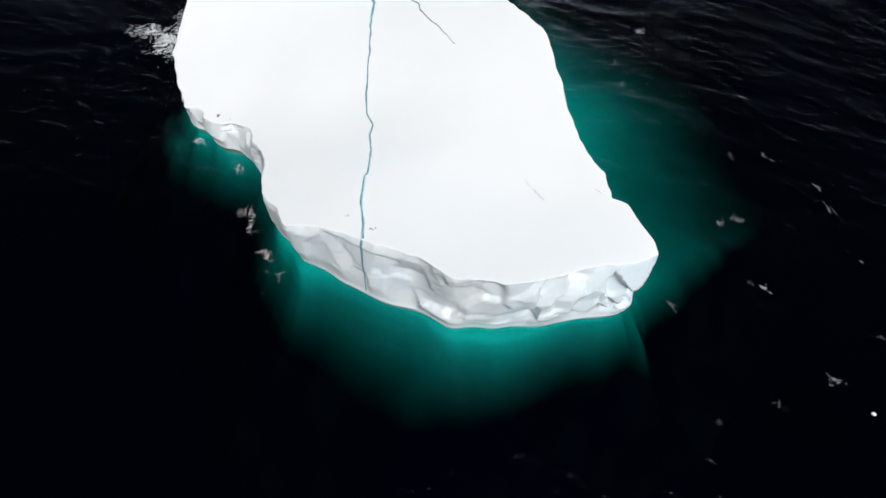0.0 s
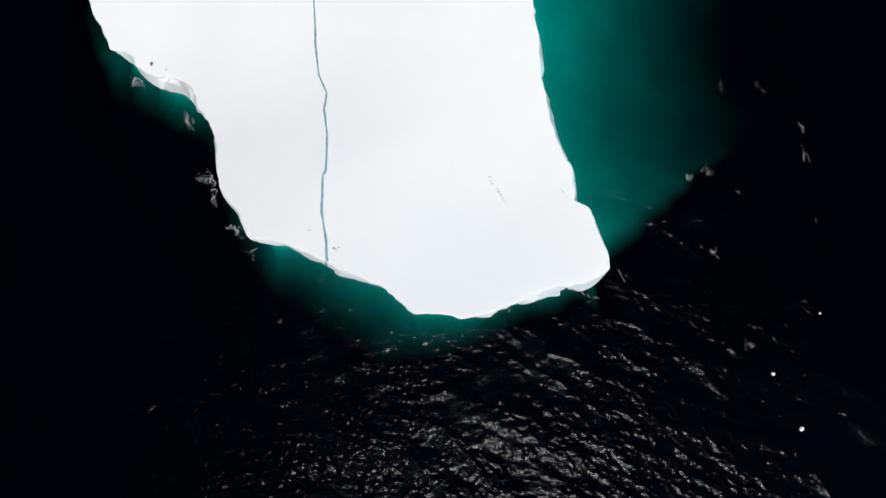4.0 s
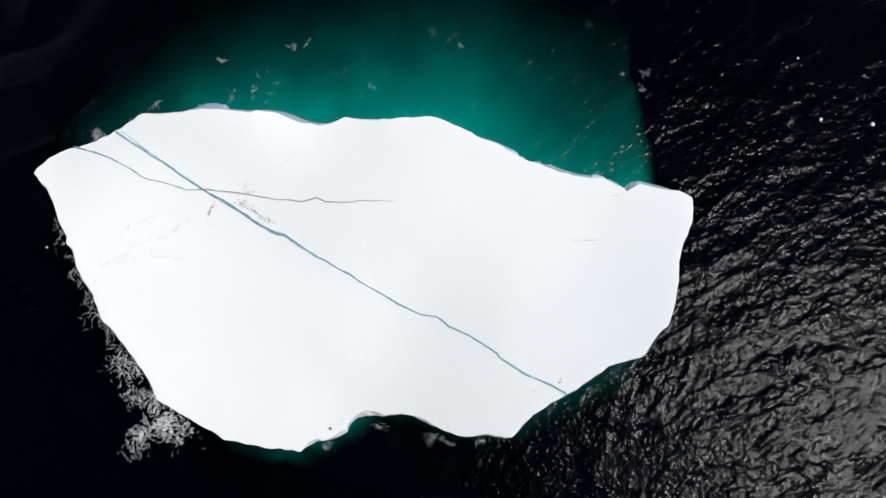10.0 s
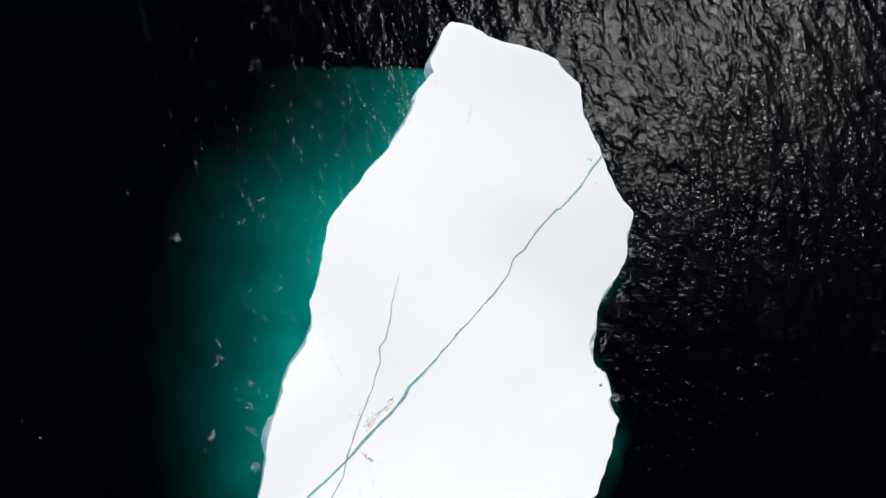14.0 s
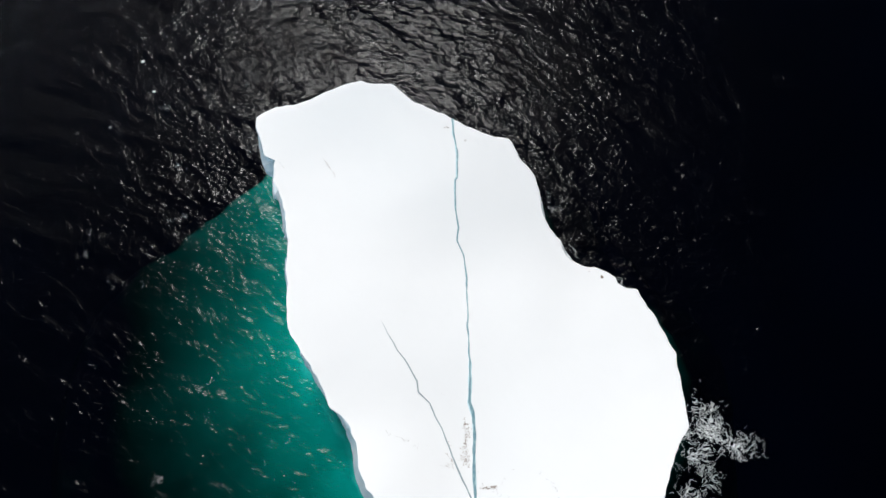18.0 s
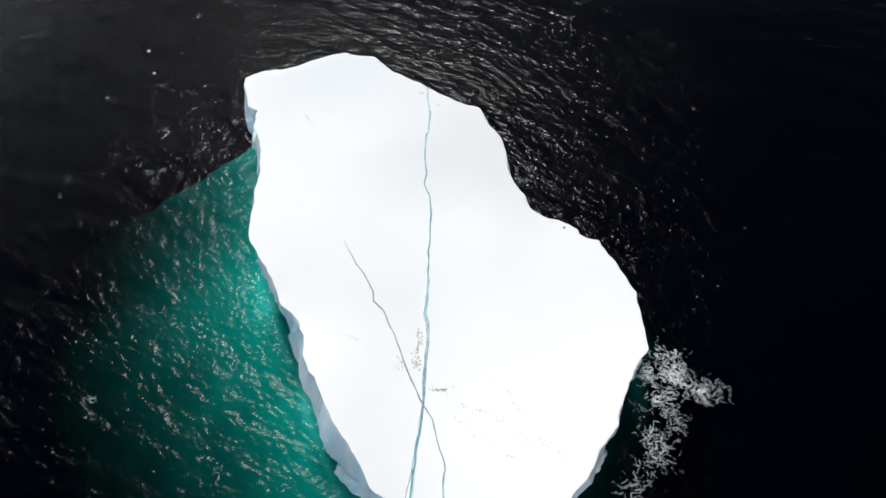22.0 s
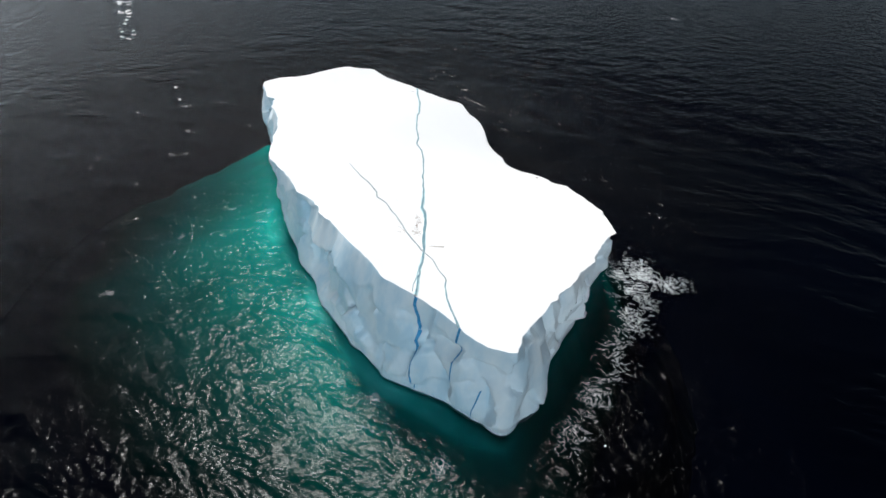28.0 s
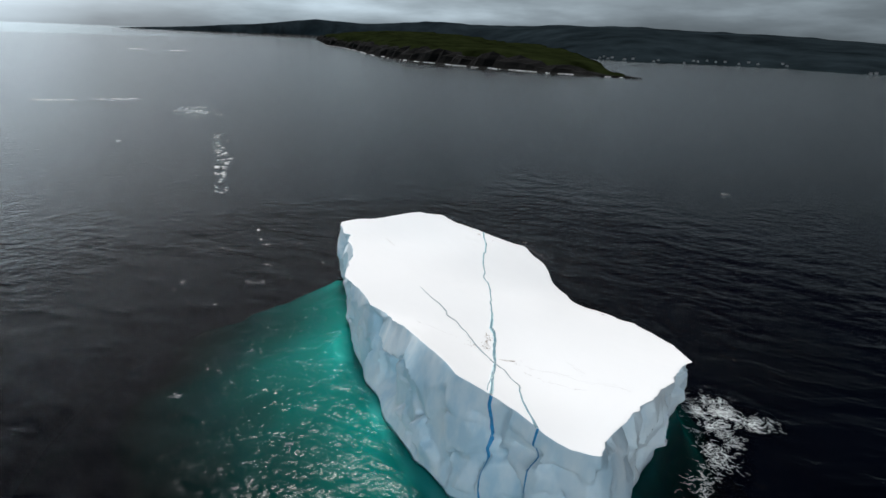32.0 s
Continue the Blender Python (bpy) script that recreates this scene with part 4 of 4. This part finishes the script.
def build_headland():
    base = tagged(new("headland"), "low green headland with dark rocky shore", "headland")
    p, side, s = walked(SHORE, 14.0, 9.0, 111)
    side = -side
    n = len(p)
    f = s / s[-1]
    tall = np.interp(f, [0, 0.012, 0.035, 0.10, 0.22, 0.35, 0.6, 0.8, 1], [1, 4, 20, 34, 46, 56, 62, 60, 45]) * (1 + 0.12 * value_noise(s, 0 * s, 112, 120.0))
    rock = []
    for d, h in ((-6, -1.0), (2, 2.5), (7, 8.0), (12, 15.0), (22, 20.0), (34, 23.0)):
        q = p + side * (d + 3 * value_noise(s, 0 * s + d, 113, 30.0))[:, None]
        z = h * np.minimum(1, tall / 28) * (1 + 0.45 * fractal(q[:, 0], q[:, 1], 114, 33.0))
        rock.append(np.column_stack([q, z]))
    part("rocky_shore", mesh_of("rocky_shore", np.concatenate(rock), grid_faces(6, n, flip=True), ROCK, False), base, "black wet shore rocks")
    turf = [rock[-1] + np.array([0, 0, -0.4])]
    for d in (50, 80, 120, 170, 230, 300, 380, 470, 570, 700):
        q = rock[-1][:, :2] + np.array([0.45, -0.89]) * np.minimum(d - 34, 10 + 1.2 * s)[:, None]
        rise = 1 - math.exp(-d / 130.0)
        z = np.minimum(22, 0.8 * tall) + np.maximum(tall - 22, 0.2 * tall) * rise + 4.5 * fractal(q[:, 0], q[:, 1], 115, 90.0)
        turf.append(np.column_stack([q, np.where(d > 600, -5.0, z)]))
    part("heath", mesh_of("heath", np.concatenate(turf), grid_faces(len(turf), n, flip=True), GRASS), base, "dull green heath")


build_headland()
shore_foam()


def shore_rock(x, y, size, seed):
    """A low jagged skerry off the headland's point."""
    bm = bmesh.new()
    bmesh.ops.create_icosphere(bm, subdivisions=2, radius=size)
    for v in bm.verts:
        k = 1 + 0.5 * noise.noise(v.co * (1.4 / size) + Vector((seed, 3, 0)))
        v.co = Vector((v.co.x * k * 1.5, v.co.y * k, v.co.z * k * 0.5))
    me = bpy.data.meshes.new("shore_rock")
    bm.to_mesh(me)
    bm.free()
    me.materials.append(ROCK)
    ob = new("shore_rock", me)
    ob.location, ob.rotation_euler = (x, y, 0.3), (0, 0, seed)
    tagged(ob, "low black rock awash off the headland's point", "rock", "rocks off the headland")


for k, (x, y, size) in enumerate([(679, -707, 6.5), (671, -714, 4.5), (690, -690, 5.5), (664, -722, 2.6), (706, -674, 4.0)]):
    shore_rock(x, y, size, 31 + k)


def build_hills(name, az0, az1, near, far, heights, seed, label, low=-3.0):
    """A range of far hills between two bearings from the shore back to its crest."""
    n = 150
    az = np.radians(np.linspace(az0, az1, n))
    u = np.linspace(0, 1, n)
    crest = np.interp(u, *np.array(heights).T)
    r0 = np.interp(u, *np.array(near).T) + 45 * value_noise(u * 40, 0 * u, seed, 1.0)
    rows = []
    for k in range(14):
        f = k / 13
        r = r0 + (far - r0) * f
        x, y = -99 + np.cos(az) * r, 58 + np.sin(az) * r
        z = low + (crest - low) * (1 - (1 - min(1, f * 1.25)) ** 1.7) + (0.10 * crest) * fractal(x, y, seed + 1, 420.0) * min(1, f * 3)
        rows.append(np.column_stack([x, y, z]))
    me = mesh_of(name, np.concatenate(rows), grid_faces(14, n, flip=False), FOREST)
    tagged(new(name, me), label, "hills", kind="structure")
    return rows


HILLS = build_hills("backdrop_hills", -17, -70, [(0, 4300), (0.25, 3500), (0.42, 2300), (0.52, 2000), (0.7, 2150), (1, 1900)], 4300, [(0, 12), (0.05, 100), (0.17, 142), (0.32, 137), (0.43, 145), (0.62, 136), (0.75, 116), (0.87, 101), (1, 105)], 121, "dark wooded hills under low cloud")
build_hills("backdrop_coast", 0, -22, [(0, 4550), (1, 4450)], 4700, [(0, 20), (0.27, 50), (0.45, 80), (0.65, 108), (0.85, 115), (1, 115)], 123, "far hazy coast on the horizon")


def far_house(x, y, z, turn, w=8.0, d=6.0, h=3.6):
    ob = tagged(new("house"), "small white wooden house on the far shore", "house", "houses of the shore village")
    a, b = w / 2, d / 2
    box = [(-a, -b, 0), (a, -b, 0), (a, b, 0), (-a, b, 0), (-a, -b, h), (a, -b, h), (a, b, h), (-a, b, h), (-a, 0, h + 2.4), (a, 0, h + 2.4)]
    part("wall", mesh_of("house_wall", box, [(0, 1, 5, 4), (1, 2, 6, 9, 5), (2, 3, 7, 6), (3, 0, 4, 8, 7)], WALLS, False), ob)
    e = 0.5
    r = [(-a - e, -b - e, h - 0.4), (a + e, -b - e, h - 0.4), (a + e, 0, h + 2.6), (-a - e, 0, h + 2.6), (a + e, b + e, h - 0.4), (-a - e, b + e, h - 0.4)]
    r += [(q[0], q[1], q[2] + 0.3) for q in r]
    part("roof", mesh_of("house_roof", r, [(0, 3, 2, 1), (3, 5, 4, 2), (6, 7, 8, 9), (9, 8, 10, 11), (0, 1, 7, 6), (4, 5, 11, 10), (1, 2, 8, 7), (2, 4, 10, 8), (3, 0, 6, 9), (5, 3, 9, 11)], ROOFS, False), ob, "grey shingle roof")
    ob.matrix_world = pose(x, y, z, 0, 0, turn)
    return ob


def village():
    """White houses along the far shore and up the slope behind it."""
    r = np.random.default_rng(131)
    n = HILLS[0].shape[0]
    grid = np.stack(HILLS)
    spots = [(0.475, 0.02), (0.483, 0.035), (0.487, 0.018), (0.492, 0.03), (0.512, 0.02), (0.53, 0.03), (0.56, 0.018), (0.565, 0.03), (0.61, 0.015), (0.622, 0.04), (0.63, 0.035), (0.64, 0.05), (0.655, 0.04), (0.67, 0.045),
             (0.69, 0.03), (0.70, 0.05), (0.715, 0.035), (0.745, 0.05), (0.755, 0.03), (0.86, 0.015), (0.868, 0.02)]
    first = None
    for u, f in spots:
        j, k = int(u * (n - 1)), f * 13
        i = int(k)
        p = grid[i, j] + (grid[i + 1, j] - grid[i, j]) * (k - i)
        if first is None:
            first = far_house(p[0], p[1], p[2] - 0.3, r.uniform(0, 180))
        else:
            copy_thing(first, pose(p[0], p[1], p[2] - 0.3, 0, 0, r.uniform(0, 180)))


village()
